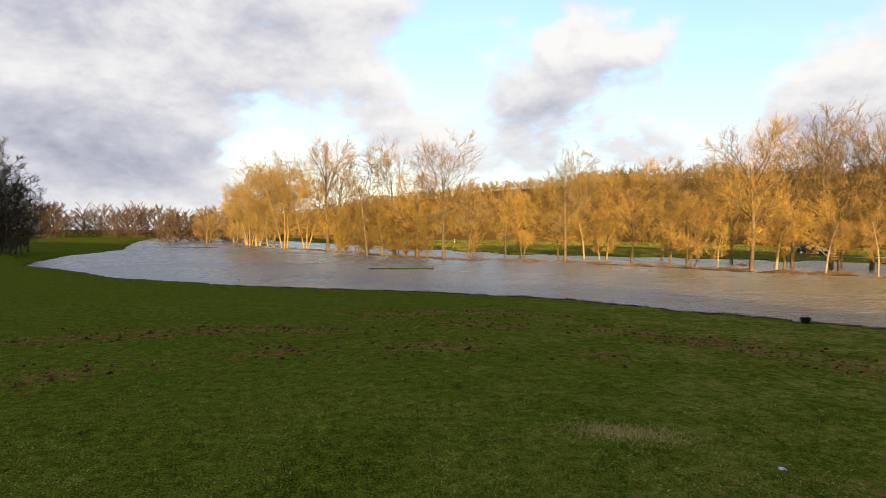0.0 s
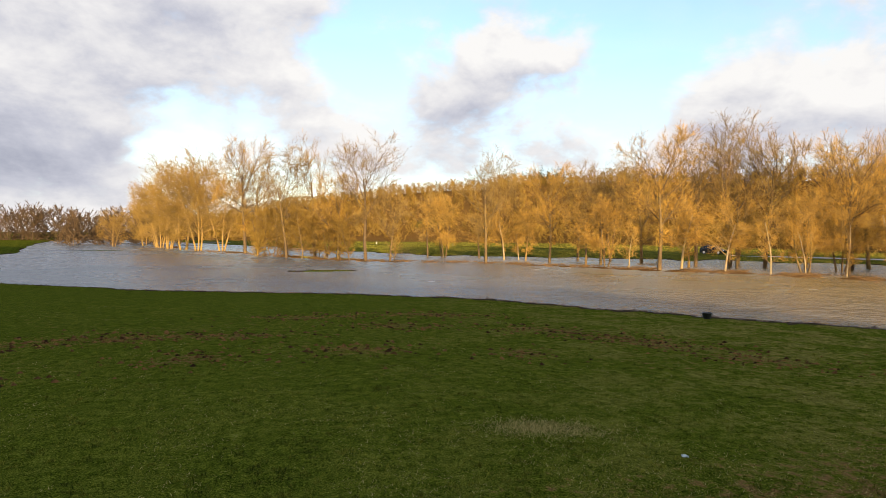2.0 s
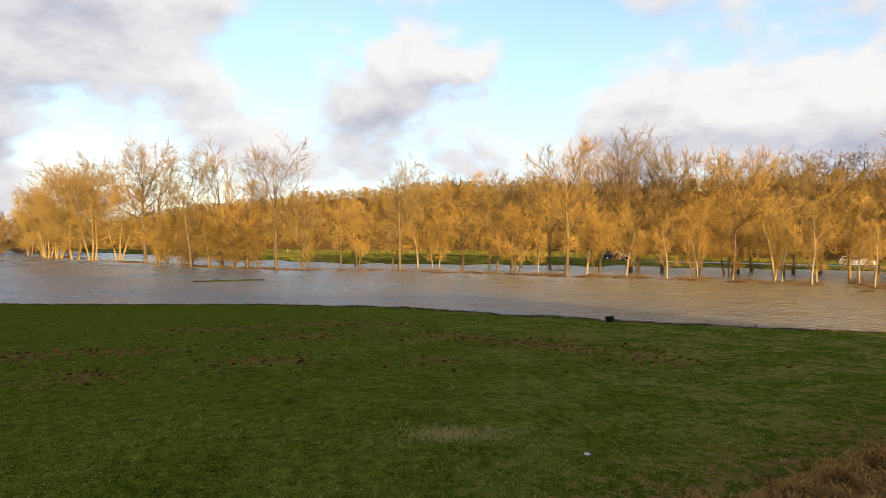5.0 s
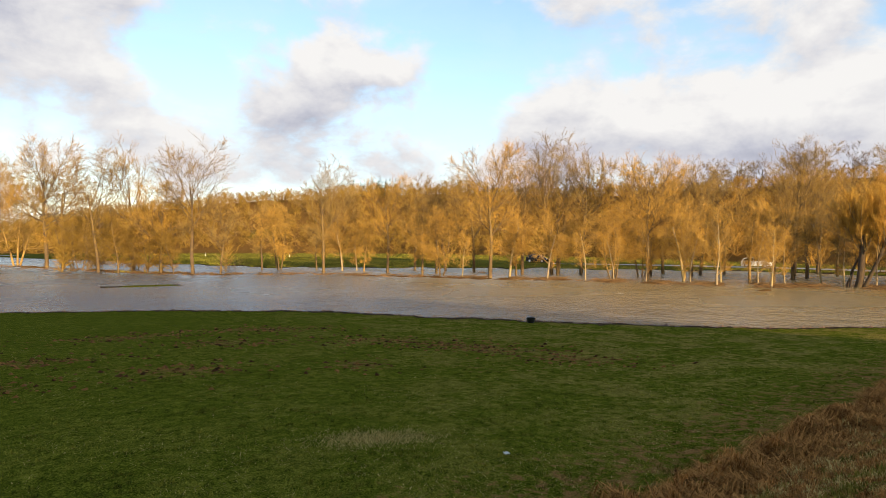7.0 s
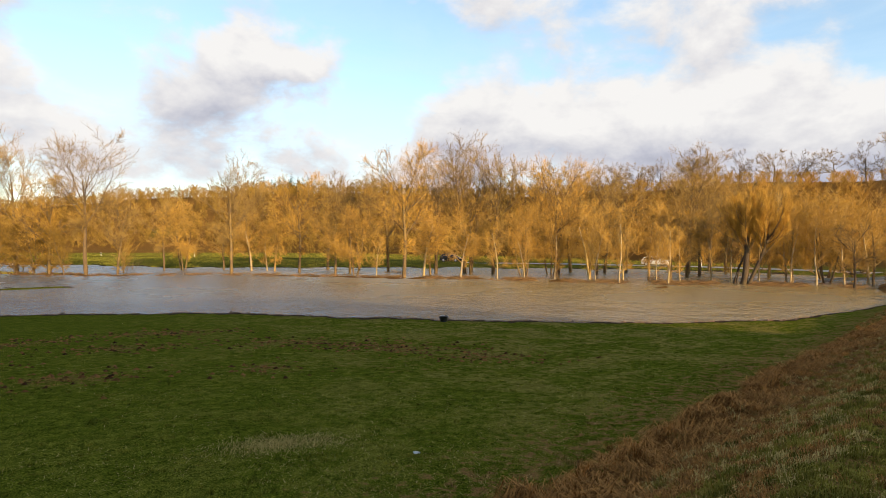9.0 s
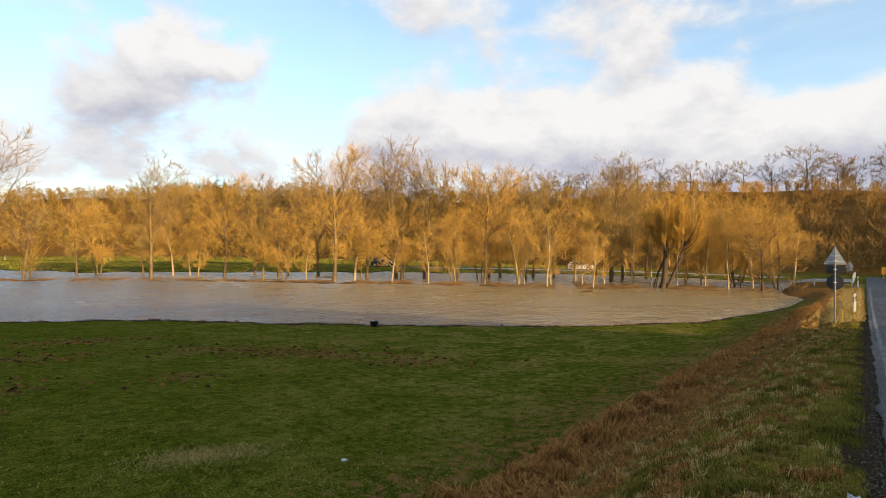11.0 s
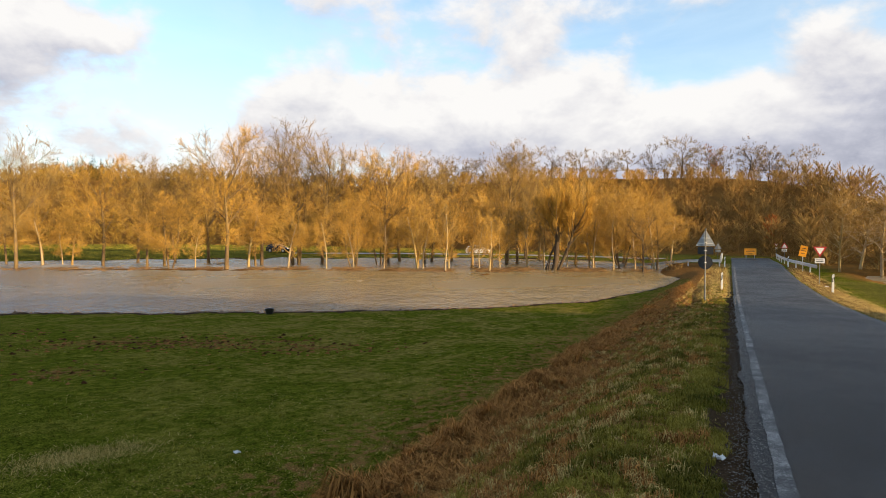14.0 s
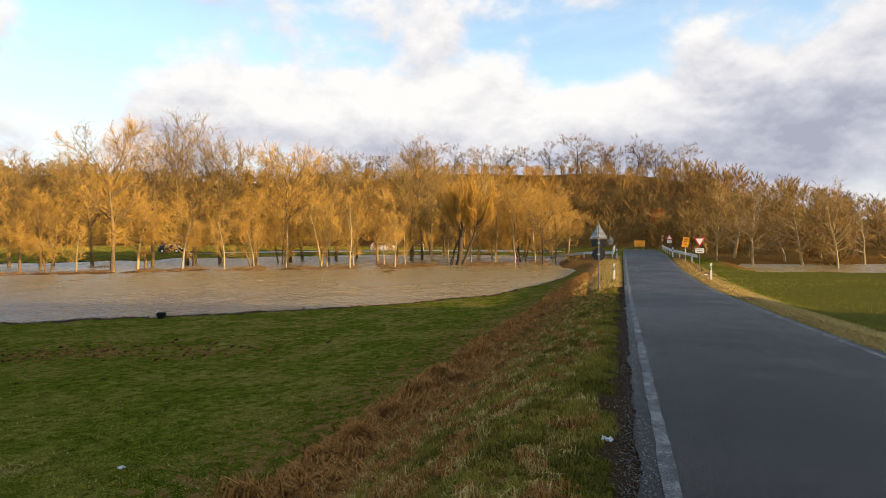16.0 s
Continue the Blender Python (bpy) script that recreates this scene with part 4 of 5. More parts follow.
rr = np.random.RandomState(5)
far_hill = sow(71, -19, 38, lambda a: at_foot(a) + float(np.interp(a, (-6, 0, 8, 12), (2, 20, 20, 2))), lambda a: at_crest(a) + 14, 4.8)
scatter_wood("hillside_wood", far_hill, rr.uniform(5, 8.2, len(far_hill)), TWIG_HILL, "golden-brown leafless wood on the far hillside", 1, 18, 7, 0.13)
near_hill = sow(72, 38, 66, lambda a: at_foot(a) + 1, lambda a: at_crest(a) - 2, 5.5)
scatter_wood("slope_wood", near_hill, rr.uniform(0.8, 1.15, len(near_hill)) * np.array([np.interp(at_crest(math.degrees(math.atan2(x, y))) - math.hypot(x, y), (0, 14, 30), (3.4, 4.6, 7.2)) for x, y, z in near_hill]), TWIG_WOOD, "brown leafless scrub on the steep valley side", 2, 36, 20, 0.042)
scrub_hill = sow(77, 66, 79, lambda a: at_foot(a) + 1, lambda a: at_crest(a) - 2, 4.3)
scatter_wood("slope_scrub", scrub_hill, rr.uniform(0.8, 1.15, len(scrub_hill)) * np.array([np.interp(at_crest(math.degrees(math.atan2(x, y))) - math.hypot(x, y), (0, 14, 30), (3.4, 4.6, 6.6)) for x, y, z in scrub_hill]), TWIG_SCRUB, "dull brown scrub above the bridge", 8, 26, 18, 0.042)
right_hill = sow(73, 77, 112, lambda a: at_foot(a) - 8, lambda a: at_crest(a) + 10, 4.9)
scatter_wood("valley_wood", right_hill, rr.uniform(5, 7.6, len(right_hill)), TWIG_BROWN, "brown leafless wood beyond the flooded meadow", 3, 30, 18, 0.046)
left_line = sow(74, -36, -14, lambda a: 330 + 15 * math.sin(a), lambda a: 372, 8)
scatter_wood("far_tree_line", left_line, rr.uniform(13, 20, len(left_line)), TWIG_DARK, "dull brown tree line beyond the meadow", 4, 30, 16, 0.13)
near_left = sow(75, -24, -17.5, lambda a: 215, lambda a: 260, 8)
scatter_wood("bank_thicket", near_left, rr.uniform(9, 13, len(near_left)), TWIG_DARK, "brown thicket on the far bank", 6, 30, 14, 0.13)
under = sow(76, -9.5, 1.5, lambda a: float(np.interp(a, (-9.5, 0, 10), (104, 92, 92))), lambda a: float(np.interp(a, (-9.5, 0, 10), (116, 98, 96))), 5.5, 0.5)
scatter_wood("bank_scrub", under, rr.uniform(3.5, 7.5, len(under)), TWIG_HAZEL, "brown willow scrub on the flooded bank", 7, 34, 22, 0.022)

crest = sow(78, 44, 66, lambda a: at_crest(a) - 42, lambda a: at_crest(a) + 2, 3.0)
scatter_wood("crest_scrub", crest, rr.uniform(2.4, 4.4, len(crest)), TWIG_WOOD, "golden-brown scrub below the ridge trees", 9, 16, 9, 0.05)
crest = sow(79, 66, 79, lambda a: at_crest(a) - 42, lambda a: at_crest(a) + 2, 3.0)
scatter_wood("crest_thorns", crest, rr.uniform(2.4, 4.4, len(crest)), TWIG_SCRUB, "dull brown scrub below the ridge trees", 10, 16, 9, 0.05)

crest = sow(80, -19, 44, lambda a: at_crest(a) - 8, lambda a: at_crest(a) + 9, 2.9)
scatter_wood("hilltop_scrub", crest, rr.uniform(2.6, 4.6, len(crest)), TWIG_HILL, "golden-brown scrub along the far hilltop", 11, 14, 7, 0.13)

# conifers on the hilltop


def conifer_row():
    r = np.random.RandomState(9)
    verts, faces = [], []
    for k in range(26):
        az = 12.5 + k * 0.22 + r.normal(0, 0.08)
        p = polar(az, float(np.interp(az, HILL_AZ, HILL_R)) + r.uniform(0, 14))
        z, h = height(p.x, p.y), r.uniform(7.5, 10.5)
        for q in range(120):
            f = r.uniform(0.02, 1.0)
            a, n = r.uniform(0, 6.283), h * 0.20 * (1.08 - f) + 0.25
            c = np.array([p.x, p.y, z + h * f])
            tip = c + np.array([math.cos(a) * n, math.sin(a) * n, -0.25 * n])
            w = np.array([-math.sin(a), math.cos(a), 0.3]) * n * 0.28
            i = len(verts)
            verts += [c.tolist(), (tip + w).tolist(), (tip - w).tolist()]
            faces.append((i, i + 1, i + 2))
    ob = link_mesh("conifer_stand", verts, faces, NEEDLES)
    return tagged(ob, "dark conifers on the hilltop", "woodland", kind="stuff")


conifer_row()

# the dark wood at the meadow's edge
DARKS = [broad_tree(81, 15, TWIG_SHADED, BARK_DARK, "wood_edge_tree", "dark leafless tree at the wood's edge", 0.40, 0.045), bushy_tree(82, 12, 4.2, TWIG_SHADED, BARK_DARK, 0.05, "wood_edge_tree", "dark dense tree at the wood's edge", 0.0, 1, 1.2)]
plant_all(DARKS, [(p.x, p.y, h) for p, h in ((polar(-36.2, 112), 18), (polar(-34.6, 112), 9), (polar(-35.8, 104), 13), (polar(-36.6, 118), 17), (polar(-35.0, 116), 12), (polar(-37.2, 105), 15), (polar(-38.6, 104), 17), (polar(-34.2, 124), 10.5), (polar(-36, 100), 10), (polar(-40, 98), 15), (polar(-35.3, 106), 10), (polar(-37.6, 96), 11))], "trees at the wood's edge")

# gnarled trees beyond the right-hand field
GNARL = [broad_tree(91, 11, TWIG_BROWN, BARK_PALE, "gnarled_tree", "gnarled bare tree by the flooded meadow", 0.36, 0.015), bushy_tree(92, 11, 3.4, TWIG_BROWN, BARK_PALE, 0.2, "gnarled_tree", "gnarled bare tree by the flooded meadow")]
plant_all(GNARL, [(p.x, p.y, h) for p, h in ((polar(78.9, 69), 8), (polar(81.6, 69), 8.5), (polar(84, 72), 8.5), (polar(85.2, 70), 8.8), (polar(87.6, 66.5), 7.5), (polar(89.3, 73), 6.5), (polar(91.5, 70), 6), (polar(80.2, 74), 8.5), (polar(86.4, 76), 8))], "gnarled trees by the meadow")
scatter_wood("rusty_bush", [tuple(polar(74.0, 106, height(*polar(74.0, 106).xy) + 3.0))], [4.0], TWIG_RUST, "rust-coloured leafy bush on the slope", 12, 60, 16, 0.05)

dead = broad_tree(93, 8, TWIG_BROWN, BARK_DARK, "dead_tree", "twisted dark-stemmed bare tree at the water's edge", 0.25, 0.011)
plant(dead, 59.6, 29.0, 7.2 / TOPS[dead.name], 1.0, True)


def thicket(x, y, w, h, count, mat, name, label, seed, splay=0.8):
    """A fan of thin stems from one foot."""
    g = Sprig(seed)
    for k in range(count):
        d = Vector((g.r.gauss(0, splay), g.r.gauss(0, splay), g.r.uniform(0.4, 1.1))).normalized()
        off = Vector((g.r.gauss(0, w * 0.22), g.r.gauss(0, w * 0.22), -0.1))
        pts, out = g.stem(off, d, h * g.r.uniform(0.6, 1.2), 0.02, 0.007, 3, 0.12, 0.05)
        tassel(g, pts, 6, h * 0.22, 0.010, 32, 0.3, 0.0, 1)
    root = tagged(new(name), label, "bush")
    v, f = g.tube_mesh(g.tubes, 3)
    link_mesh("branchwork", v, f, BARK_DARK, root)
    v, f = g.spike_mesh()
    link_mesh("crown", v, f, mat, root)
    root.matrix_basis = Matrix.Translation((x, y, max(height(x, y), -0.1)))
    return root


thicket(4.6, 88.0, 1.6, 3.4, 26, TWIG_DARK, "willow_bush", "leaning dark willow bush in the flood", 3, 0.7)
thicket(52.5, 45.2, 2.4, 1.3, 60, TWIG_BROWN, "brush_heap", "brown brush heap caught between the trees", 4, 1.0)
thicket(36.2, 74.5, 3.0, 0.9, 60, TWIG_BROWN, "brush_heap", "low brown brush heap drifted into the flood", 5, 1.3)
thicket(60.5, 26.5, 1.6, 1.6, 30, TWIG_BROWN, "willow_bush", "small bare bush below the road bank", 6, 0.7)

# ---- road furniture ----


def box(bm, lo, hi, bevel=0.0):
    """A box between two corners, with softened edges."""
    m = Matrix.Translation([(a + b) / 2 for a, b in zip(lo, hi)]) @ Matrix.Diagonal([*(b - a for a, b in zip(lo, hi)), 1])
    made = bmesh.ops.create_cube(bm, size=1.0, matrix=m)
    if bevel:
        edges = list({e for v in made["verts"] for e in v.link_edges})
        bmesh.ops.bevel(bm, geom=edges, offset=bevel, segments=2, affect="EDGES")


def pipe(bm, a, b, rad, sides=12):
    a, b = Vector(a), Vector(b)
    m = Matrix.Translation((a + b) / 2) @ (b - a).to_track_quat("Z", "Y").to_matrix().to_4x4()
    bmesh.ops.create_cone(bm, cap_ends=True, segments=sides, radius1=rad, radius2=rad, depth=(b - a).length, matrix=m)


def plate(bm, outline, y0, y1):
    """A flat plate in the x-z plane between two depths."""
    a = [bm.verts.new((x, y0, z)) for x, z in outline]
    b = [bm.verts.new((x, y1, z)) for x, z in outline]
    bm.faces.new(a)
    bm.faces.new(b[::-1])
    for k in range(len(a)):
        q = (k + 1) % len(a)
        bm.faces.new((a[k], b[k], b[q], a[q]))
    bmesh.ops.recalc_face_normals(bm, faces=bm.faces[:])


def rounded(points, rad):
    """An outline with its corners rounded off."""
    out = []
    n = len(points)
    for k in range(n):
        p, a, b = Vector(points[k]), Vector(points[k - 1]), Vector(points[(k + 1) % n])
        u, w = (a - p).normalized() * rad, (b - p).normalized() * rad
        for t in (0, 0.25, 0.5, 0.75, 1):
            q = (p + u) * (1 - t) ** 2 + p * 2 * t * (1 - t) + (p + w) * t * t
            out.append((q.x, q.y))
    return out


def triangle(w, z, up=True, rad=0.05):
    h = w * 0.87 * (1 if up else -1)
    return rounded([(-w / 2, z), (w / 2, z), (0, z + h)], rad)


def disc(rad, z, n=28):
    return [(rad * math.cos(6.283 * k / n), z + rad * math.sin(6.283 * k / n)) for k in range(n)]


def panel(name, outline, mat, parent, y0, y1, label=""):
    bm = bmesh.new()
    plate(bm, outline, y0, y1)
    return part(name, bm, mat, parent, label)


def bars(parent, mat, x0, x1, zs, thick, y0, y1):
    """Rows of plain bars where writing cannot be read."""
    for z in zs:
        panel("lettering_bar", [(x0, z), (x1, z), (x1, z + thick), (x0, z + thick)], mat, parent, y0, y1)


def rect(w, z0, z1, rad=0.03):
    return rounded([(-w / 2, z0), (w / 2, z0), (w / 2, z1), (-w / 2, z1)], rad)


def stand(s, v, z=None):
    p = along(s, v)
    p.z = height(p.x, p.y) if z is None else z
    return p


FACE = -71.0   # turns a sign's front against the road's heading


def post_part(parent, top, rad=0.03, bottom=-0.4):
    bm = bmesh.new()
    pipe(bm, (0, 0, bottom), (0, 0, top), rad)
    pipe(bm, (0, 0, top), (0, 0, top + 0.03), rad * 1.15)
    return part("post", bm, POLE, parent)


def clamp_part(parent, z):
    bm = bmesh.new()
    box(bm, (-0.06, -0.055, z - 0.02), (0.06, 0.06, z + 0.02), 0.006)
    return part("clamp", bm, STEEL, parent)


# sign seen from behind: triangle, plate and disc on one post
p = stand(32.2, -1.0)
sign = thing("road_sign", p, FACE, "grey backs of triangular, square and round signs on one post", "road sign")
off = 0.42 - p.z
post_part(sign, 3.93 + off)
panel("triangle_plate", triangle(0.90, 3.12 + off), SIGN_BACK, sign, 0.05, 0.055, "grey back of a triangular sign")
bm = bmesh.new()
for z in (3.22, 3.48):
    w = 0.36 - (z - 3.12) * 0.5
    box(bm, (-w, 0.038, z + off), (w, 0.05, z + 0.05 + off))
part("stiffener", bm, STEEL, sign)
panel("lower_plate", rect(0.70, 2.72 + off, 3.07 + off), BLACK, sign, 0.05, 0.055, "dark back of a small plate")
panel("round_plate", disc(0.33, 2.33 + off), BLACK, sign, 0.05, 0.055, "dark back of a round sign")
for z in (3.3, 2.9, 2.33):
    clamp_part(sign, z + off)

# the smaller one farther on
p = stand(85, -1.3)
sign = thing("road_sign", p, FACE, "grey back of a distant triangular warning sign", "road sign")
post_part(sign, 2.35)
panel("triangle_plate", triangle(0.88, 1.55), SIGN_BACK, sign, 0.05, 0.055)
panel("lower_plate", rect(0.6, 1.15, 1.48), SIGN_BACK, sign, 0.05, 0.055)


def warning_sign(s, v, w, z, up, plate_w, label):
    """A red-rimmed white triangle with a small plate beneath, facing the camera."""
    p = stand(s, v)
    sign = thing("road_sign", p, FACE, label, "road sign")
    post_part(sign, z + w * 0.9)
    base = z if up else z + w * 0.87
    panel("triangle_plate", triangle(w, base, up), RED, sign, -0.06, -0.05, "red rim of a triangular sign")
    inner = w * 0.66
    panel("white_field", triangle(inner, base + (w - inner) * (0.26 if up else -0.26), up, 0.03), WHITE, sign, -0.066, -0.0605, "white field of a triangular sign")
    panel("lower_plate", rect(plate_w, z - 0.42, z - 0.08), WHITE, sign, -0.06, -0.05, "white plate with dark lettering")
    bars(sign, BLACK, -plate_w * 0.36, plate_w * 0.36, (z - 0.32, z - 0.21), 0.045, -0.066, -0.0605)
    return sign


zb = stand(50, 5.75).z
warning_sign(50, 5.75, 0.84, 2.42 - zb, False, 0.60, "red and white yield sign with a white plate on the verge")
warning_sign(90, 6.4, 0.9, 2.0 - stand(90, 6.4).z, True, 0.6, "distant red and white warning sign with a plate")
warning_sign(102, 6.2, 0.62, 1.9 - stand(102, 6.2).z, False, 0.3, "small distant yield sign")


def orange_board(s, v, w, h, z, tilt, legs, label):
    p = stand(s, v)
    board = thing("detour_board", p, FACE, label, "road sign", "orange detour boards")
    zc = z - p.z
    for x in legs:
        bm = bmesh.new()
        pipe(bm, (x, 0, -0.3), (x + tilt * 0.3, 0, zc + h * 0.4), 0.03)
        part("leg", bm, STEEL, board)
    t = Matrix.Rotation(tilt, 2)

    def turned(o):
        return [tuple(t @ Vector((x, q - zc)) + Vector((0, zc))) for x, q in o]

    panel("board", turned(rect(w, zc - h / 2, zc + h / 2, 0.04)), ORANGE, board, -0.055, -0.035, "orange board")
    for k, (f, n) in enumerate(((0.26, 0.30), (0.05, 0.36), (-0.20, 0.24))):
        q = zc + f * h
        panel("lettering_bar", turned([(-w * n, q - h * 0.022), (w * n, q - h * 0.022), (w * n, q + h * 0.022), (-w * n, q + h * 0.022)]), BLACK, board, -0.062, -0.0555)
    return board


orange_board(92, 2.55, 1.45, 0.92, 1.42, 0.0, (-0.5, 0.5), "orange detour board standing across the road end")
orange_board(66, 6.25, 0.62, 1.02, 2.35, -0.20, (0.0,), "tilted orange detour board beside the guard rail")


def delineator(s, v, label):
    """A white marker post with a slanting black band."""
    p = stand(s, v)
    ob = thing("delineator_post", p, FACE, label, "marker post", "marker posts")
    bm = bmesh.new()
    box(bm, (-0.06, -0.045, -0.2), (0.06, 0.045, 1.05), 0.02)
    for q in bm.verts:
        if q.co.z > 0.9:
            q.co.z += (q.co.x) * 0.35
    part("body", bm, WHITE, ob)
    bm = bmesh.new()
    a = [bm.verts.new((x, y, z + (0.05 if x > 0 else -0.05))) for z in (0.62, 0.86) for x, y in ((-0.064, -0.049), (0.064, -0.049), (0.064, 0.049), (-0.064, 0.049))]
    for k in range(4):
        bm.faces.new((a[k], a[(k + 1) % 4], a[4 + (k + 1) % 4], a[4 + k]))
    part("band", bm, BLACK, ob, "slanting black band")
    bm = bmesh.new()
    box(bm, (-0.025, -0.056, 0.66), (0.025, -0.05, 0.82), 0.002)
    part("reflector", bm, WHITE, ob)
    return ob


delineator(41, -0.35, "white marker post with a black band in dry verge grass")
delineator(42.2, 5.55, "white marker post with a black band on the straw verge")
delineator(69.5, -0.4, "distant white marker post by the guard rail")
delineator(72, 5.5, "distant white marker post by the guard rail")


for az, d in ((53.0, 102), (8.1, 166), (1.0, 184)):
    q = polar(az, d)
    delineator(q.x * UX + q.y * UY, q.x * UY - q.y * UX, "white marker post beside the far road")


def guard_rail(path, label):
    """A ribbed steel beam on posts along a line of (s, v)."""
    pts = [stand(s, v) for s, v in path]
    rail = thing("guard_rail", pts[0], 0, label, "guard rail", "bridge guard rails")
    base = pts[0]
    prof = [(0.0, 0.44), (0.035, 0.47), (0.045, 0.53), (0.0, 0.57), (0.0, 0.62), (0.045, 0.66), (0.035, 0.72), (0.0, 0.75)]
    verts, faces = [], []
    line, n = [], len(prof)
    for a, b in zip(pts, pts[1:]):
        steps = max(2, int((b - a).length / 2))
        line += [a.lerp(b, k / steps) for k in range(steps)]
    line.append(pts[-1])
    for side in (0.0, 0.006):
        for k, p in enumerate(line):
            d = (line[min(k + 1, len(line) - 1)] - line[max(k - 1, 0)]).normalized()
            o = Vector((-d.y, d.x, 0))
            verts += [p - base + o * (-x - 0.06 + side) + Vector((0, 0, z)) for x, z in prof]
    m = len(line) * n
    for k in range(len(line) - 1):
        for q in range(n - 1):
            i = k * n + q
            faces += [(i, i + 1, i + n + 1, i + n), (m + i, m + i + n, m + i + n + 1, m + i + 1)]
    link_mesh("beam", verts, faces, STEEL, rail)
    for p in line[::2]:
        q = p - base
        bm = bmesh.new()
        box(bm, (q.x - 0.05, q.y - 0.05, q.z - 0.3), (q.x + 0.05, q.y + 0.05, q.z + 0.70), 0.008)
        part("post", bm, STEEL, rail)
    return rail


guard_rail([(96, 5.9), (84, 5.7), (73, 5.7), (64.5, 7.3)], "galvanised guard rail flaring off beside the bridge")
guard_rail([(96, -0.9), (84, -0.9), (79, -0.9)], "galvanised guard rail on the bridge")
guard_rail([(70.5, -0.9), (71.2, -4.0), (73, -8.0), (76, -12.0)], "galvanised guard rail along the side road")

# ---- loose things on the meadow ----


def bucket(x, y):
    """A black tub with a rolled rim, two lugs and a wire handle."""
    z = height(x, y)
    ob = thing("mortar_tub", (x, y, z), 0, "black plastic tub standing at the water's edge", "bucket")
    n = 32
    prof = [(0.0, 0.012), (0.20, 0.012), (0.205, 0.0), (0.215, 0.012), (0.275, 0.33), (0.30, 0.335), (0.30, 0.365), (0.283, 0.372), (0.268, 0.36), (0.262, 0.33), (0.205, 0.03), (0.0, 0.03)]
    verts, faces = [], []
    for r, h in prof:
        verts += [(r * math.cos(6.283 * k / n), r * math.sin(6.283 * k / n), h) for k in range(n)]
    for k in range(len(prof) - 1):
        faces += [(k * n + q, k * n + (q + 1) % n, (k + 1) * n + (q + 1) % n, (k + 1) * n + q) for q in range(n)]
    link_mesh("shell", verts, faces, BLACK, ob, smooth_shade=True)
    for sx in (-1, 1):
        bm = bmesh.new()
        box(bm, (sx * 0.31 - 0.025, -0.06, 0.27), (sx * 0.31 + 0.025, 0.06, 0.33), 0.01)
        part("lug", bm, BLACK, ob)
    bm = bmesh.new()
    last = None
    for k in range(13):
        a = math.pi * k / 12
        q = Vector((0.31 * math.cos(a), 0.26 * math.sin(a), 0.34 + 0.03 * math.sin(a)))
        if last is not None:
            pipe(bm, last, q, 0.006, 6)
        last = q
    part("handle", bm, STEEL, ob)
    ob.matrix_basis = ob.matrix_basis @ Matrix.Diagonal((0.8, 0.8, 0.8, 1))
    return ob


bucket(16.35, 28.0)


def scrap(name, x, y, size, seed, label):
    """A crumpled scrap of paper."""
    r = random.Random(seed)
    n = 9
    verts = [(size * (i / (n - 1) - 0.5) + r.gauss(0, size * 0.03), size * 0.7 * (j / (n - 1) - 0.5) + r.gauss(0, size * 0.03), abs(r.gauss(0.02, size * 0.13))) for i in range(n) for j in range(n)]
    faces = [(i * n + j, (i + 1) * n + j, (i + 1) * n + j + 1, i * n + j + 1) for i in range(n - 1) for j in range(n - 1)]
    ob = link_mesh(name, verts, faces, PAPER)
    ob.matrix_basis = Matrix.Translation((x, y, height(x, y) + 0.03)) @ Matrix.Rotation(seed, 4, "Z")
    ob.modifiers.new("thickness", "SOLIDIFY").thickness = 0.003
    return tagged(ob, label, "litter")


scrap("paper_scrap", 4.65, 8.78, 0.095, 3, "crumpled white paper lying in the grass")
scrap("paper_scrap", 5.62, 1.93, 0.10, 5, "torn white wrapper lying on the road verge")
p = along(47.5, 5.9)
scrap("paper_scrap", p.x, p.y, 0.22, 7, "white scrap on the straw verge")


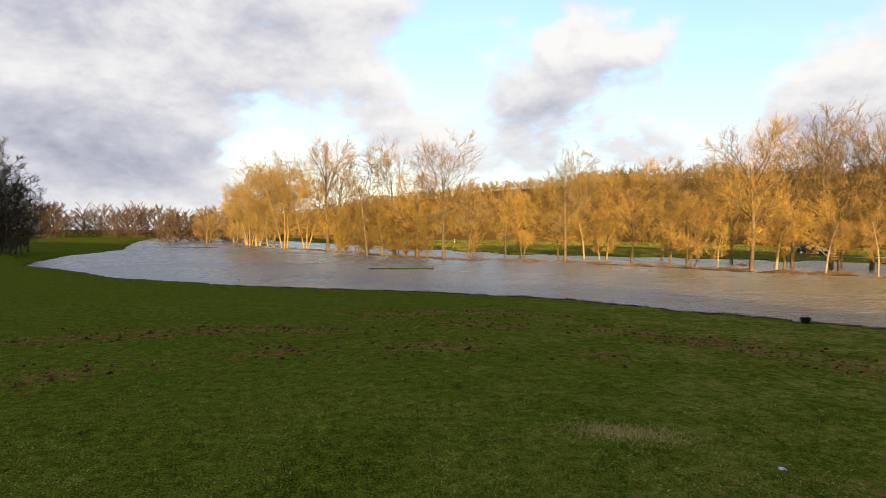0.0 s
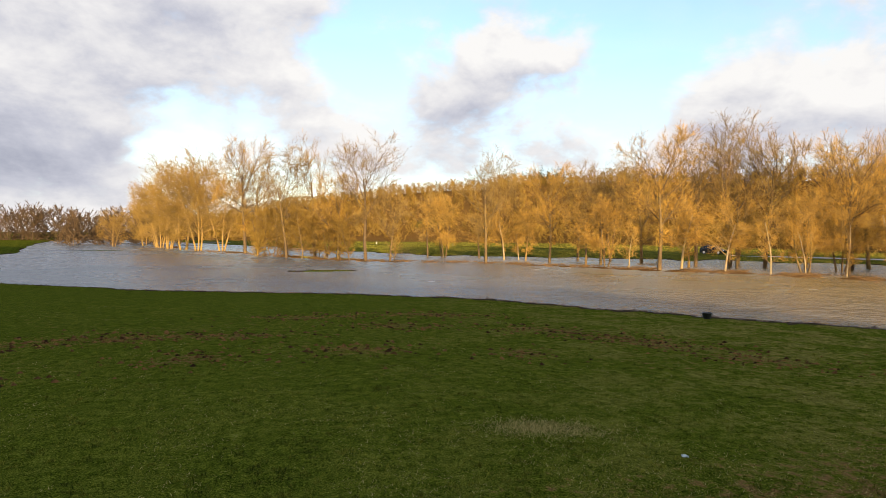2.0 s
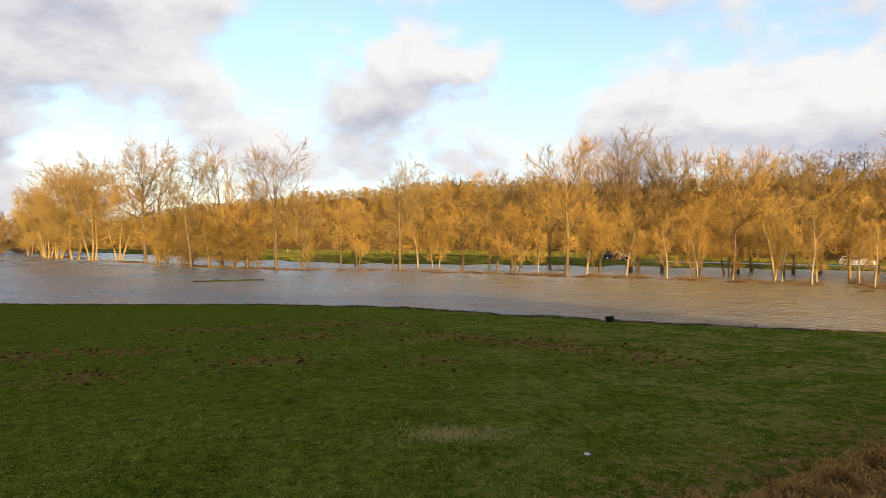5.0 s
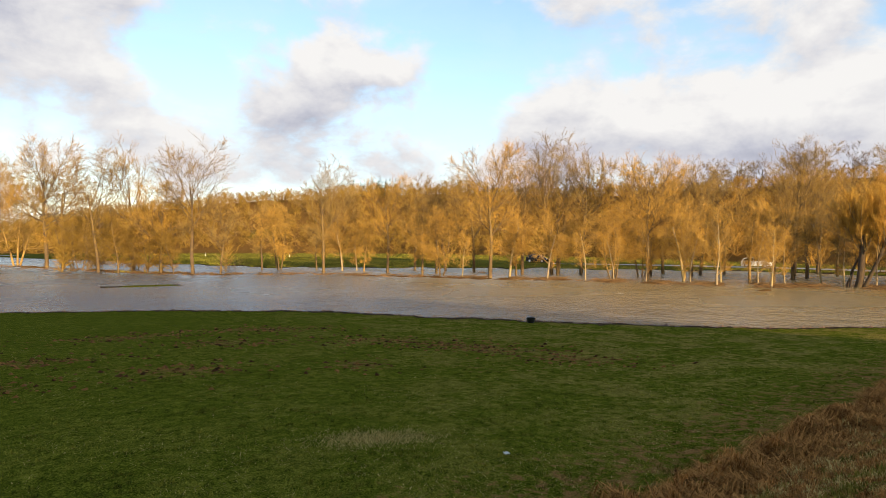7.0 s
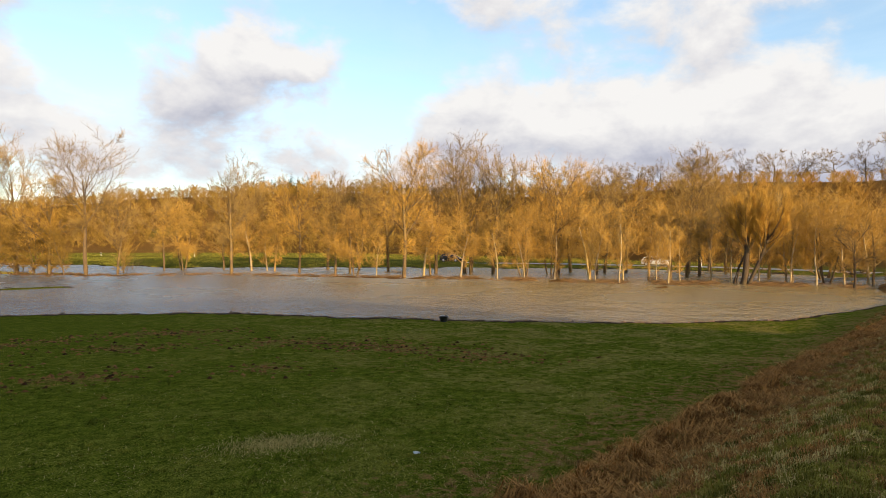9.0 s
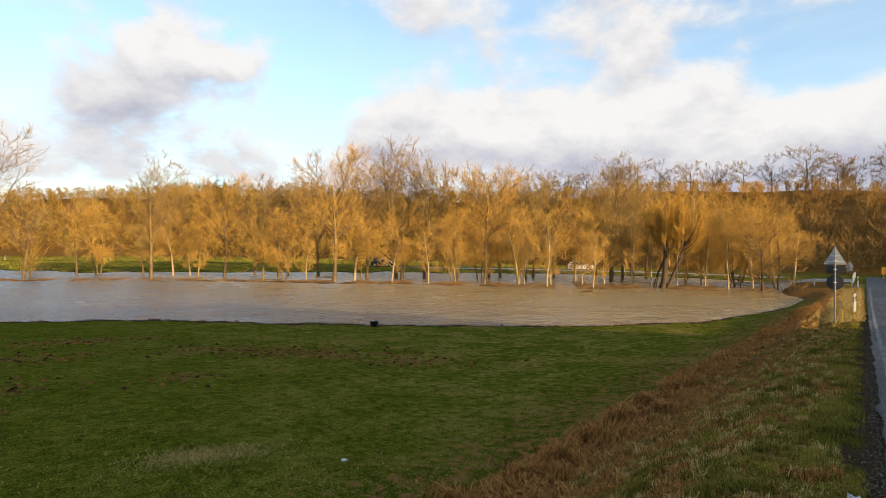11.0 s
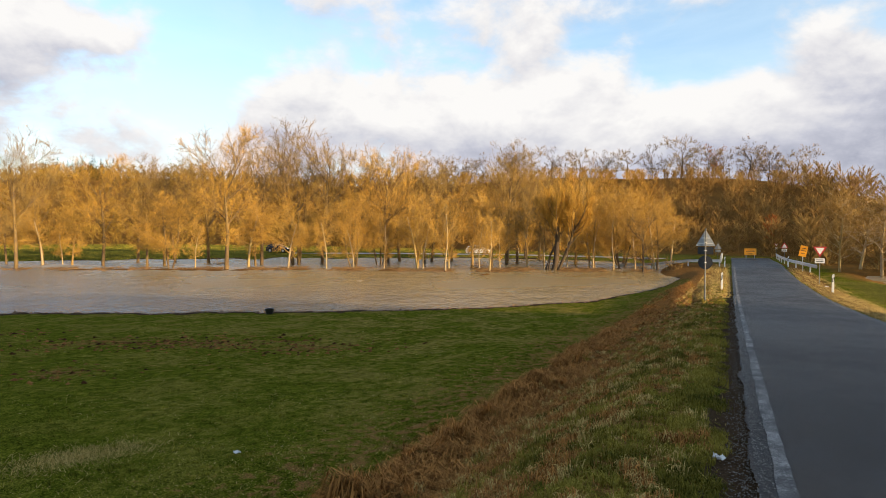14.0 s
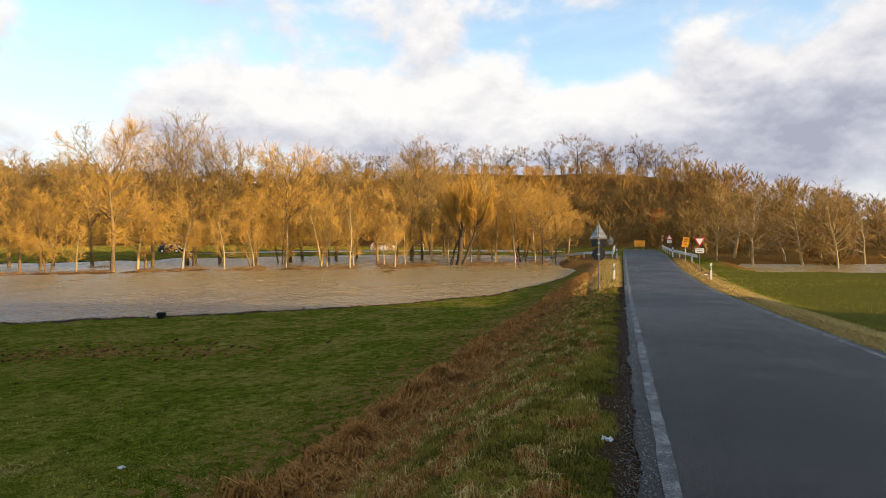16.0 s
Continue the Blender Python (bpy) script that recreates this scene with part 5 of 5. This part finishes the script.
def car(x, y, heading, paint, label):
    """A small hatchback: body with arches and cabin, glass, lamps and wheels."""
    ob = thing("car", (x, y, height(x, y) + 0.06), heading, label, "car")
    prof = [(-2.0, 0.25), (-2.05, 0.55), (-1.95, 0.78), (-1.05, 0.90), (-0.45, 1.38), (0.9, 1.46), (1.65, 1.30), (1.98, 0.88), (2.02, 0.45), (1.95, 0.25)]
    bm = bmesh.new()
    rows = []
    for w, inset in ((-0.86, 0.10), (-0.80, 0.0), (0.80, 0.0), (0.86, 0.10)):
        rows.append([bm.verts.new((px, w * (1 - 0.16 * max(0, pz - 0.9) / 0.55), pz - (0.0 if inset == 0 else 0.03))) for px, pz in prof])
    for a, b in zip(rows, rows[1:]):
        for k in range(len(prof)):
            q = (k + 1) % len(prof)
            bm.faces.new((a[k], a[q], b[q], b[k]))
    bm.faces.new(rows[0][::-1])
    bm.faces.new(rows[-1])
    bmesh.ops.recalc_face_normals(bm, faces=bm.faces[:])
    part("body", bm, paint, ob)
    for side in (-1, 1):
        for o in (((-0.85, 0.95), (-0.42, 1.32), (0.25, 1.37), (0.25, 0.95)), ((0.33, 0.95), (0.33, 1.37), (0.95, 1.38), (1.55, 1.22), (1.7, 0.97))):
            bm = bmesh.new()
            y = side * 0.845
            vs = [bm.verts.new((px, y * (1 - 0.16 * max(0, pz - 0.9) / 0.55) + side * 0.012, pz)) for px, pz in o]
            bm.faces.new(vs)
            part("window", bm, CAR_GLASS, ob)
        for wx in (-1.25, 1.25):
            bm = bmesh.new()
            pipe(bm, (wx, side * 0.66, 0.31), (wx, side * 0.87, 0.31), 0.31, 20)
            wheel = part("wheel", bm, RUBBER, ob)
            bm = bmesh.new()
            pipe(bm, (wx, side * 0.85, 0.31), (wx, side * 0.885, 0.31), 0.20, 14)
            part("rim", bm, STEEL, wheel)
        bm = bmesh.new()
        box(bm, (-2.06, side * 0.62 - 0.16, 0.60), (-1.9, side * 0.62 + 0.16, 0.74), 0.03)
        part("headlight", bm, WHITE, ob)
        bm = bmesh.new()
        box(bm, (1.9, side * 0.66 - 0.12, 0.72), (2.03, side * 0.66 + 0.12, 0.92), 0.02)
        part("tail_light", bm, RED, ob)
    return ob


car(77.2, 66.4, 117, CAR_WHITE, "white hatchback on the side road beyond the trees")
car(58.2, 97, 122, CAR_DARK, "dark hatchback on the side road beyond the trees")

# ---- grass ----


def blades(name, xy, length, width, lean, mat, label, seed, way=None, bent=False):
    """Single grass blades that stand or lie on the ground."""
    r = np.random.RandomState(seed)
    n = len(xy)
    x, y = xy[:, 0], xy[:, 1]
    z = land(x, y)
    a = r.uniform(0, 6.283, n)
    size = length * r.uniform(0.5, 1.4, n)
    lay = np.abs(r.normal(lean, 0.25, n))
    dx, dy = np.cos(a), np.sin(a)
    if way is not None:
        dx, dy = dx * 0.55 + way[0], dy * 0.55 + way[1]
        q = np.hypot(dx, dy)
        dx, dy = dx / q, dy / q
    root = np.stack([x, y, z - 0.01], -1)
    b = r.uniform(0, 6.283, n)
    side = np.stack([np.cos(b), np.sin(b), 0 * b], -1) * (width * r.uniform(0.6, 1.3, n))[:, None]
    mid = root + np.stack([dx * lay * size * 0.4, dy * lay * size * 0.4, size * 0.62 * np.clip(1.05 - lay * 0.5, 0.25, 1)], -1)
    tip = mid + np.stack([dx * lay * size * 0.7, dy * lay * size * 0.7, size * 0.38 * (1.0 - lay)], -1)
    if bent:
        verts = np.stack([root - side, root + side, mid + side * 0.6, mid - side * 0.6, tip], 1).reshape(-1, 3)
        i = 5 * np.arange(n)
        faces = np.stack([i, i + 1, i + 2, i, i + 2, i + 3, i + 3, i + 2, i + 4], -1).reshape(-1, 3)
    else:
        verts = np.stack([root - side, root + side, mid * 0.4 + tip * 0.6], 1).reshape(-1, 3)
        faces = np.arange(3 * n).reshape(-1, 3)
    me = bpy.data.meshes.new(name)
    me.from_pydata(verts.tolist(), [], faces.tolist())
    me.materials.append(mat)
    return tagged(new(name, me), label, "grass", kind="stuff")


def strew(seed, n, az0, az1, r0, r1):
    """Places whose number falls off with the distance."""
    r = np.random.RandomState(seed)
    az, d = np.radians(r.uniform(az0, az1, n)), r0 * (r1 / r0) ** r.uniform(0, 1, n)
    return np.stack([d * np.sin(az), d * np.cos(az)], -1)


def lane(seed, n, s0, s1, v0, v1):
    """Places in a stretch along the road, more of them near its start."""
    r = np.random.RandomState(seed)
    s, v = s0 * (s1 / s0) ** r.uniform(0, 1, n), r.uniform(v0, v1, n)
    return np.stack([s * UX + v * UY, s * UY - v * UX], -1)


def sv(xy):
    return xy[:, 0] * UX + xy[:, 1] * UY, xy[:, 0] * UY - xy[:, 1] * UX


meadow = strew(101, 210000, -38, 70, 4.5, 36)
s_, v_ = sv(meadow)
ridge_v = np.interp(s_, (0, 20, 33, 60), (-4.3, -4.0, -3.1, -2.4))
keep = (land(meadow[:, 0], meadow[:, 1]) > 0.05) & (v_ < ridge_v)
blades("meadow_grass", meadow[keep], 0.07, 0.0065, 0.9, BLADE, "short dark green meadow grass", 1)
tips = strew(102, 65000, -38, 70, 4.5, 34)
s_, v_ = sv(tips)
ridge_v = np.interp(s_, (0, 20, 33, 60), (-4.3, -4.0, -3.1, -2.4))
dryness = waves(tips[:, 0], tips[:, 1], 3.0, 51) + 0.6 * waves(tips[:, 0], tips[:, 1], 0.9, 52) + 1.2 * smooth(v_, ridge_v - 5, ridge_v)
keep = (land(tips[:, 0], tips[:, 1]) > 0.08) & (v_ < ridge_v) & (dryness > 0.12)
blades("withered_grass", tips[keep], 0.075, 0.006, 1.0, BLADE_STRAW, "withered straw-coloured grass among the green", 2)
OUT = (-UY * 0.5, UX * 0.5)
shoulder = lane(103, 70000, 3.0, 50, -3.4, 0.02)
keep = 0.35 * (sv(shoulder)[1] + 1.4) + waves(shoulder[:, 0], shoulder[:, 1], 1.1, 53) + 0.5 * waves(shoulder[:, 0], shoulder[:, 1], 0.35, 54) > 0.0
blades("verge_grass", shoulder[keep], 0.06, 0.006, 1.0, BLADE, "tufted green verge grass", 3, OUT)
sh2 = lane(104, 30000, 3.0, 60, -3.8, 0.05)
keep = waves(sh2[:, 0], sh2[:, 1], 0.8, 55) + 0.6 * waves(sh2[:, 0], sh2[:, 1], 0.3, 56) > 0.0
blades("withered_verge_grass", sh2[keep], 0.085, 0.005, 1.15, BLADE_STRAW, "withered grass on the road verge", 4, OUT)
sh3 = lane(108, 90000, 3.0, 50, -3.6, -0.1)
keep = waves(sh3[:, 0], sh3[:, 1], 1.3, 58) + 0.6 * waves(sh3[:, 0], sh3[:, 1], 0.4, 59) > -0.05
blades("browned_verge_grass", sh3[keep], 0.085, 0.006, 1.15, BLADE_DRY, "browned grass in streaks on the road verge", 14, OUT)
mat_xy = lane(105, 80000, 3.0, 50, -4.8, -1.3)
s_, v_ = sv(mat_xy)
ridge_v = np.interp(s_, (0, 20, 33, 60), (-4.3, -4.0, -3.1, -2.4))
rs = np.random.RandomState(6)
keep = (v_ > ridge_v - 0.15) & (rs.rand(len(v_)) > (v_ - ridge_v) / 2.6) & (waves(mat_xy[:, 0], mat_xy[:, 1], 0.7, 57) > -0.45)
blades("matted_dead_grass", mat_xy[keep], 0.17, 0.006, 1.2, BLADE_DRY, "matted brown dead grass on the embankment", 5, (-UY * 0.3, UX * 0.3), True)


def swath(n, seed):
    """Clumps of dead grass rolled up along the foot of the embankment; every blade droops from its clump."""
    r = np.random.RandomState(seed)
    s0 = 2.6 * (46 / 2.6) ** r.rand(n)
    v0 = np.interp(s0, (0, 20, 33, 60), (-4.15, -3.85, -2.95, -2.3)) + np.abs(r.normal(0, 0.5, n)) - 0.12
    k = np.repeat(np.arange(n), 150)
    m = len(k)
    size = np.clip(0.42 - 0.10 * (v0 + 4.2), 0.12, 0.5)[k] * r.uniform(0.6, 1.3, m)
    s1, v1 = s0[k] + r.normal(0, 0.16, m), v0[k] + r.normal(0, 0.10, m)
    x, y = s1 * UX + v1 * UY, s1 * UY - v1 * UX
    a = r.normal(0, 1.0, m) + np.repeat(r.normal(0, 0.5, n), 150)
    ds, dv = np.sin(a), -np.cos(a)
    dx, dy = ds * UX + dv * UY, ds * UY - dv * UX
    z = land(x, y)
    lift = size * r.uniform(0.15, 0.45, m)
    root = np.stack([x, y, z + lift * 0.6], -1)
    mid = root + np.stack([dx * size * 0.45, dy * size * 0.45, lift * 0.5], -1)
    tx, ty = x + dx * size, y + dy * size
    tip = np.stack([tx, ty, land(tx, ty) + 0.01], -1)
    w = np.stack([-dy, dx, 0 * dx], -1) * r.uniform(0.004, 0.008, m)[:, None]
    verts = np.stack([root - w, root + w, mid + w, mid - w, tip], 1).reshape(-1, 3)
    i = 5 * np.arange(m)
    faces = np.stack([i, i + 1, i + 2, i, i + 2, i + 3, i + 3, i + 2, i + 4], -1).reshape(-1, 3)
    ob = link_mesh("dead_grass_swath", verts.tolist(), faces.tolist(), BLADE_DRY)
    return tagged(ob, "rolled swath of brown dead grass below the road", "grass", kind="stuff")


swath(230, 17)


def tufts(name, xy, each, length, width, mat, label, seed, out=0.8):
    """Tussocks: a bunch of arching blades from one root, each falling its own way."""
    r = np.random.RandomState(seed)
    n = len(xy)
    k = np.repeat(np.arange(n), each)
    m = len(k)
    big = (length * r.uniform(0.55, 1.35, n))[k] * r.uniform(0.6, 1.15, m)
    x, y = xy[k, 0] + r.normal(0, 0.035, m), xy[k, 1] + r.normal(0, 0.035, m)
    a = r.uniform(0, 6.283, m)
    lay = out * r.uniform(0.25, 1.25, m)
    dx, dy = np.cos(a) * lay * big, np.sin(a) * lay * big
    root = np.stack([x, y, land(x, y) - 0.01], -1)
    mid = root + np.stack([dx * 0.4, dy * 0.4, big * 0.60], -1)
    tip = root + np.stack([dx, dy, big * np.clip(0.95 - 0.62 * lay, 0.08, 1)], -1)
    w = np.stack([-np.sin(a), np.cos(a), 0 * a], -1) * (width * r.uniform(0.6, 1.3, m))[:, None]
    verts = np.stack([root - w, root + w, mid + w * 0.8, mid - w * 0.8, tip], 1).reshape(-1, 3)
    i = 5 * np.arange(m)
    faces = np.stack([i, i + 1, i + 2, i, i + 2, i + 3, i + 3, i + 2, i + 4], -1).reshape(-1, 3)
    ob = link_mesh(name, verts.tolist(), faces.tolist(), mat)
    return tagged(ob, label, "grass", kind="stuff")


def drier(xy):
    """Where the verge has withered: highest along the swath and in patches of their own."""
    s, v = sv(xy)
    return 1.3 * waves(xy[:, 0], xy[:, 1], 1.6, 111) + 1.1 * waves(xy[:, 0], xy[:, 1], 0.5, 112) - 0.5 * (v + 1.5)


bank = lane(120, 4800, 2.8, 46, -3.9, -0.12)
dry_here = drier(bank)
tufts("verge_tussock", bank[dry_here < 0.25], 22, 0.12, 0.0045, BLADE_LUSH, "green tussocks on the road verge", 121)
tufts("straw_tussock", bank[(dry_here > 0.0) & (dry_here < 0.7)], 18, 0.13, 0.004, BLADE_STRAW, "straw-coloured tussocks on the road verge", 122)
tufts("brown_tussock", bank[dry_here > 0.45], 20, 0.13, 0.0045, BLADE_DRY, "brown withered tussocks on the embankment", 123, 1.0)
fringe = lane(127, 1500, 2.6, 30, -0.42, 0.03)
fringe = fringe[waves(fringe[:, 0], fringe[:, 1], 0.9, 116) + 0.5 * waves(fringe[:, 0], fringe[:, 1], 0.3, 117) > -0.1]
tufts("fringe_tussock", fringe, 20, 0.10, 0.004, BLADE_LUSH, "ragged grass hanging over the asphalt's edge", 128, 1.0)
heap = lane(129, 1500, 2.8, 44, -4.6, -2.6)
heap = heap[np.abs(sv(heap)[1] - np.interp(sv(heap)[0], (0, 20, 33, 60), (-4.0, -3.7, -2.85, -2.2))) < 0.75 * np.random.RandomState(7).rand(len(heap))]
tufts("swath_tussock", heap, 34, 0.21, 0.0045, BLADE_RUST, "heaped rust-brown dead grass along the embankment", 130, 1.15)
lawn = strew(124, 5200, -38, 68, 5.0, 26)
keep = (sv(lawn)[1] < -4.6) & (waves(lawn[:, 0], lawn[:, 1], 2.2, 113) + 0.6 * waves(lawn[:, 0], lawn[:, 1], 0.7, 114) > 0.05)
tufts("meadow_tussock", lawn[keep], 14, 0.075, 0.005, BLADE, "low tussocks of meadow grass", 125, 1.0)


def clods(seed):
    """Clods of torn earth and dead turf scattered over the trampled patches."""
    r = np.random.RandomState(seed)
    verts, faces = [], []
    for paz, pr, wide in PATCHES:
        c = polar(paz, pr)
        ca, sa = math.cos(radians(paz)), math.sin(radians(paz))
        for _ in range(int(170 * wide)):
            across, deep = r.normal(0, wide * 1.2), r.normal(0, 0.8)
            x, y = c.x + across * ca + deep * sa, c.y - across * sa + deep * ca
            if waves(x, y, 1.1, 115) < -0.1:
                continue
            z, k, i = height(x, y), r.uniform(0.03, 0.085), len(verts)
            verts += [(x + math.cos(q * 1.2566) * k * r.uniform(0.8, 1.8), y + math.sin(q * 1.2566) * k * r.uniform(0.7, 1.5), z - 0.01) for q in range(5)]
            verts.append((x + r.normal(0, k * 0.3), y + r.normal(0, k * 0.3), z + k * r.uniform(0.5, 1.0)))
            faces += [(i + q, i + (q + 1) % 5, i + 5) for q in range(5)]
    ob = link_mesh("turf_clods", verts, faces, CLOD)
    return tagged(ob, "brown clods of torn turf on the meadow", "earth", kind="stuff")


clods(126)
right = lane(106, 46000, 10, 70, 4.55, 6.9)
right = right[sv(right)[1] > np.interp(sv(right)[0], (36, 74), (4.55, 5.15))]
blades("straw_verge", right, 0.12, 0.008, 0.9, BLADE_STRAW, "straw-coloured verge grass", 6)
right2 = lane(107, 12000, 34, 74, -2.0, 0.1)
blades("dry_verge_tufts", right2, 0.20, 0.010, 0.8, BLADE_STRAW, "tall dry grass beside the bridge", 7)
for k, (paz, pr, wide) in enumerate(PATCHES):
    rk = np.random.RandomState(200 + k)
    c = polar(paz, pr)
    n = int(2600 * wide)
    across, deep = rk.normal(0, wide * 0.75, n), rk.normal(0, 0.5, n)
    ca, sa = math.cos(radians(paz)), math.sin(radians(paz))
    xy = np.stack([c.x + across * ca + deep * sa, c.y - across * sa + deep * ca], -1)
    xy = xy[waves(xy[:, 0], xy[:, 1], 0.8, 63) + 0.7 * waves(xy[:, 0], xy[:, 1], 0.3, 64) > 0.1]
    blades("dead_grass_patch", xy, 0.075, 0.008, 1.1, BLADE_DRY, "patch of trampled dead grass in the meadow", 300 + k)
r_ = np.random.RandomState(8)
tuft = polar(15.6, 10.6)
tuft_xy = np.stack([tuft.x + r_.normal(0, 0.55, 3200), tuft.y + r_.normal(0, 0.28, 3200)], -1)
blades("dry_tuft", tuft_xy, 0.12, 0.005, 0.8, BLADE_STRAW, "pale dry tuft in the meadow", 9)

def standing(name, xy, length, width, label, seed):
    """Upright blades that catch the low sun, on fields farther off."""
    r = np.random.RandomState(seed)
    n = len(xy)
    a, size = r.uniform(0, 6.283, n), length * r.uniform(0.6, 1.3, n)
    root = np.stack([xy[:, 0], xy[:, 1], land(xy[:, 0], xy[:, 1]) - 0.01], -1)
    side = np.stack([np.cos(a), np.sin(a), 0 * a], -1) * (width * r.uniform(0.6, 1.3, n))[:, None]
    tip = root + np.stack([r.normal(0, 0.3, n) * size, r.normal(0, 0.3, n) * size, size], -1)
    verts = np.stack([root - side, root + side, tip], 1).reshape(-1, 3)
    ob = link_mesh(name, verts.tolist(), np.arange(3 * n).reshape(-1, 3).tolist(), BLADE_FIELD)
    return tagged(ob, label, "grass", kind="stuff")


far_xy = strew(130, 110000, -6, 56, 94, 235)
far_az, far_r = np.degrees(np.arctan2(far_xy[:, 0], far_xy[:, 1])), np.hypot(far_xy[:, 0], far_xy[:, 1])
keep = (land(far_xy[:, 0], far_xy[:, 1]) > 0.03) & (polyline_distance(FAR_ROAD, far_xy[:, 0], far_xy[:, 1]) > 2.9) & (far_r < np.interp(far_az, HILL_AZ, FOOT_R) + np.interp(far_az, (-6, 0, 8, 12), (2, 20, 20, 2)))
standing("far_meadow_grass", far_xy[keep], 0.20, 0.035, "sunlit green grass of the far meadow", 131)
crop_xy = lane(132, 60000, 11, 56, 6.4, 46)
standing("winter_crop", crop_xy, 0.10, 0.010, "short green winter crop in the field", 133)

# ---- drift along the flooded trees ----


def drift(n, seed):
    """Sticks and reed caught at the trees' feet."""
    r = np.random.RandomState(seed)
    k = r.randint(0, len(ROW) - 1, n)
    t = r.rand(n)
    row = np.array(ROW, float)
    c = row[k] * (1 - t)[:, None] + row[k + 1] * t[:, None] + r.normal(0, 1.5, (n, 2))
    keep = waves(c[:, 0], c[:, 1], 7.0, 61) > -0.05
    c = c[keep]
    n = len(c)
    a = r.normal(0.9, 0.5, n)
    size = r.uniform(0.2, 0.7, n)
    p = np.stack([c[:, 0], c[:, 1], np.maximum(land(c[:, 0], c[:, 1]), 0.0) + r.uniform(0.0, 0.10, n)], -1)
    d = np.stack([np.cos(a) * size, -np.sin(a) * size, r.normal(0.03, 0.08, n)], -1)
    w = np.stack([np.sin(a), np.cos(a), 0.8 + 0 * a], -1) * r.uniform(0.008, 0.024, n)[:, None]
    verts = np.stack([p - w, p + w, p + d + w, p + d - w], 1).reshape(-1, 3)
    faces = np.arange(4 * n).reshape(-1, 4)
    ob = link_mesh("flood_drift", verts.tolist(), faces.tolist(), DRIFT)
    return tagged(ob, "brown reed and sticks drifted against the trees", "flood debris", kind="stuff")


drift(14000, 3)


def shore_clods(n, seed):
    """Mud clods and trash left along the water's edge."""
    r = np.random.RandomState(seed)
    az = np.radians(r.uniform(-34, 66, n))
    lo = np.interp(np.degrees(az), NEAR_AZ, NEAR_R) - 3
    hi = lo + 6
    for _ in range(12):
        mid = (lo + hi) / 2
        dryland = land(mid * np.sin(az), mid * np.cos(az)) > 0.005
        lo, hi = np.where(dryland, mid, lo), np.where(dryland, hi, mid)
    az, d = az + r.normal(0, 0.001, n), lo + r.normal(0, 0.10, n)
    xs, ys = d * np.sin(az), d * np.cos(az)
    zs = np.maximum(land(xs, ys), 0)
    verts, faces = [], []
    for x, y, z in zip(xs, ys, zs):
        k = r.uniform(0.03, 0.10) * (1.7 if r.rand() < 0.12 else 1)
        i = len(verts)
        verts += [(x + math.cos(q * 1.2566) * k * r.uniform(0.8, 1.6), y + math.sin(q * 1.2566) * k * r.uniform(0.6, 1.1), z - 0.01) for q in range(5)]
        verts.append((x + r.normal(0, k * 0.2), y, z + k * r.uniform(0.4, 0.9)))
        faces += [(i + q, i + (q + 1) % 5, i + 5) for q in range(5)]
    ob = link_mesh("shore_clods", verts, faces, MUD)
    return tagged(ob, "dark mud clods along the water's edge", "mud", kind="stuff")


shore_clods(700, 9)


def gravel(n, seed):
    """Loose grit along the crumbling edge of the asphalt."""
    r = np.random.RandomState(seed)
    s0, v0 = 2.5 * (34 / 2.5) ** r.rand(n), 0.24 + r.normal(0, 0.10, n)
    x, y = s0 * UX + v0 * UY, s0 * UY - v0 * UX
    z = np.where(v0 > 0.27, road_z(s0) + 0.010, land(x, y))
    k = r.uniform(0.003, 0.010, n)[:, None]
    c = np.stack([x, y, z], -1)
    a = r.uniform(0, 6.283, n)
    ring = [c + k * np.stack([np.cos(a + q), np.sin(a + q), 0 * a - 0.2], -1) * r.uniform(0.7, 1.3, n)[:, None] for q in (0, 2.1, 4.2)]
    top = c + k * np.stack([0 * a, 0 * a, 0.9 + 0 * a], -1)
    verts = np.stack([*ring, top], 1).reshape(-1, 3)
    i = 4 * np.arange(n)
    faces = np.stack([i, i + 1, i + 3, i + 1, i + 2, i + 3, i + 2, i, i + 3], -1).reshape(-1, 3)
    ob = link_mesh("edge_gravel", verts.tolist(), faces.tolist(), GRAVEL)
    return tagged(ob, "grey grit along the crumbling asphalt edge", "gravel", kind="stuff")


gravel(9000, 4)
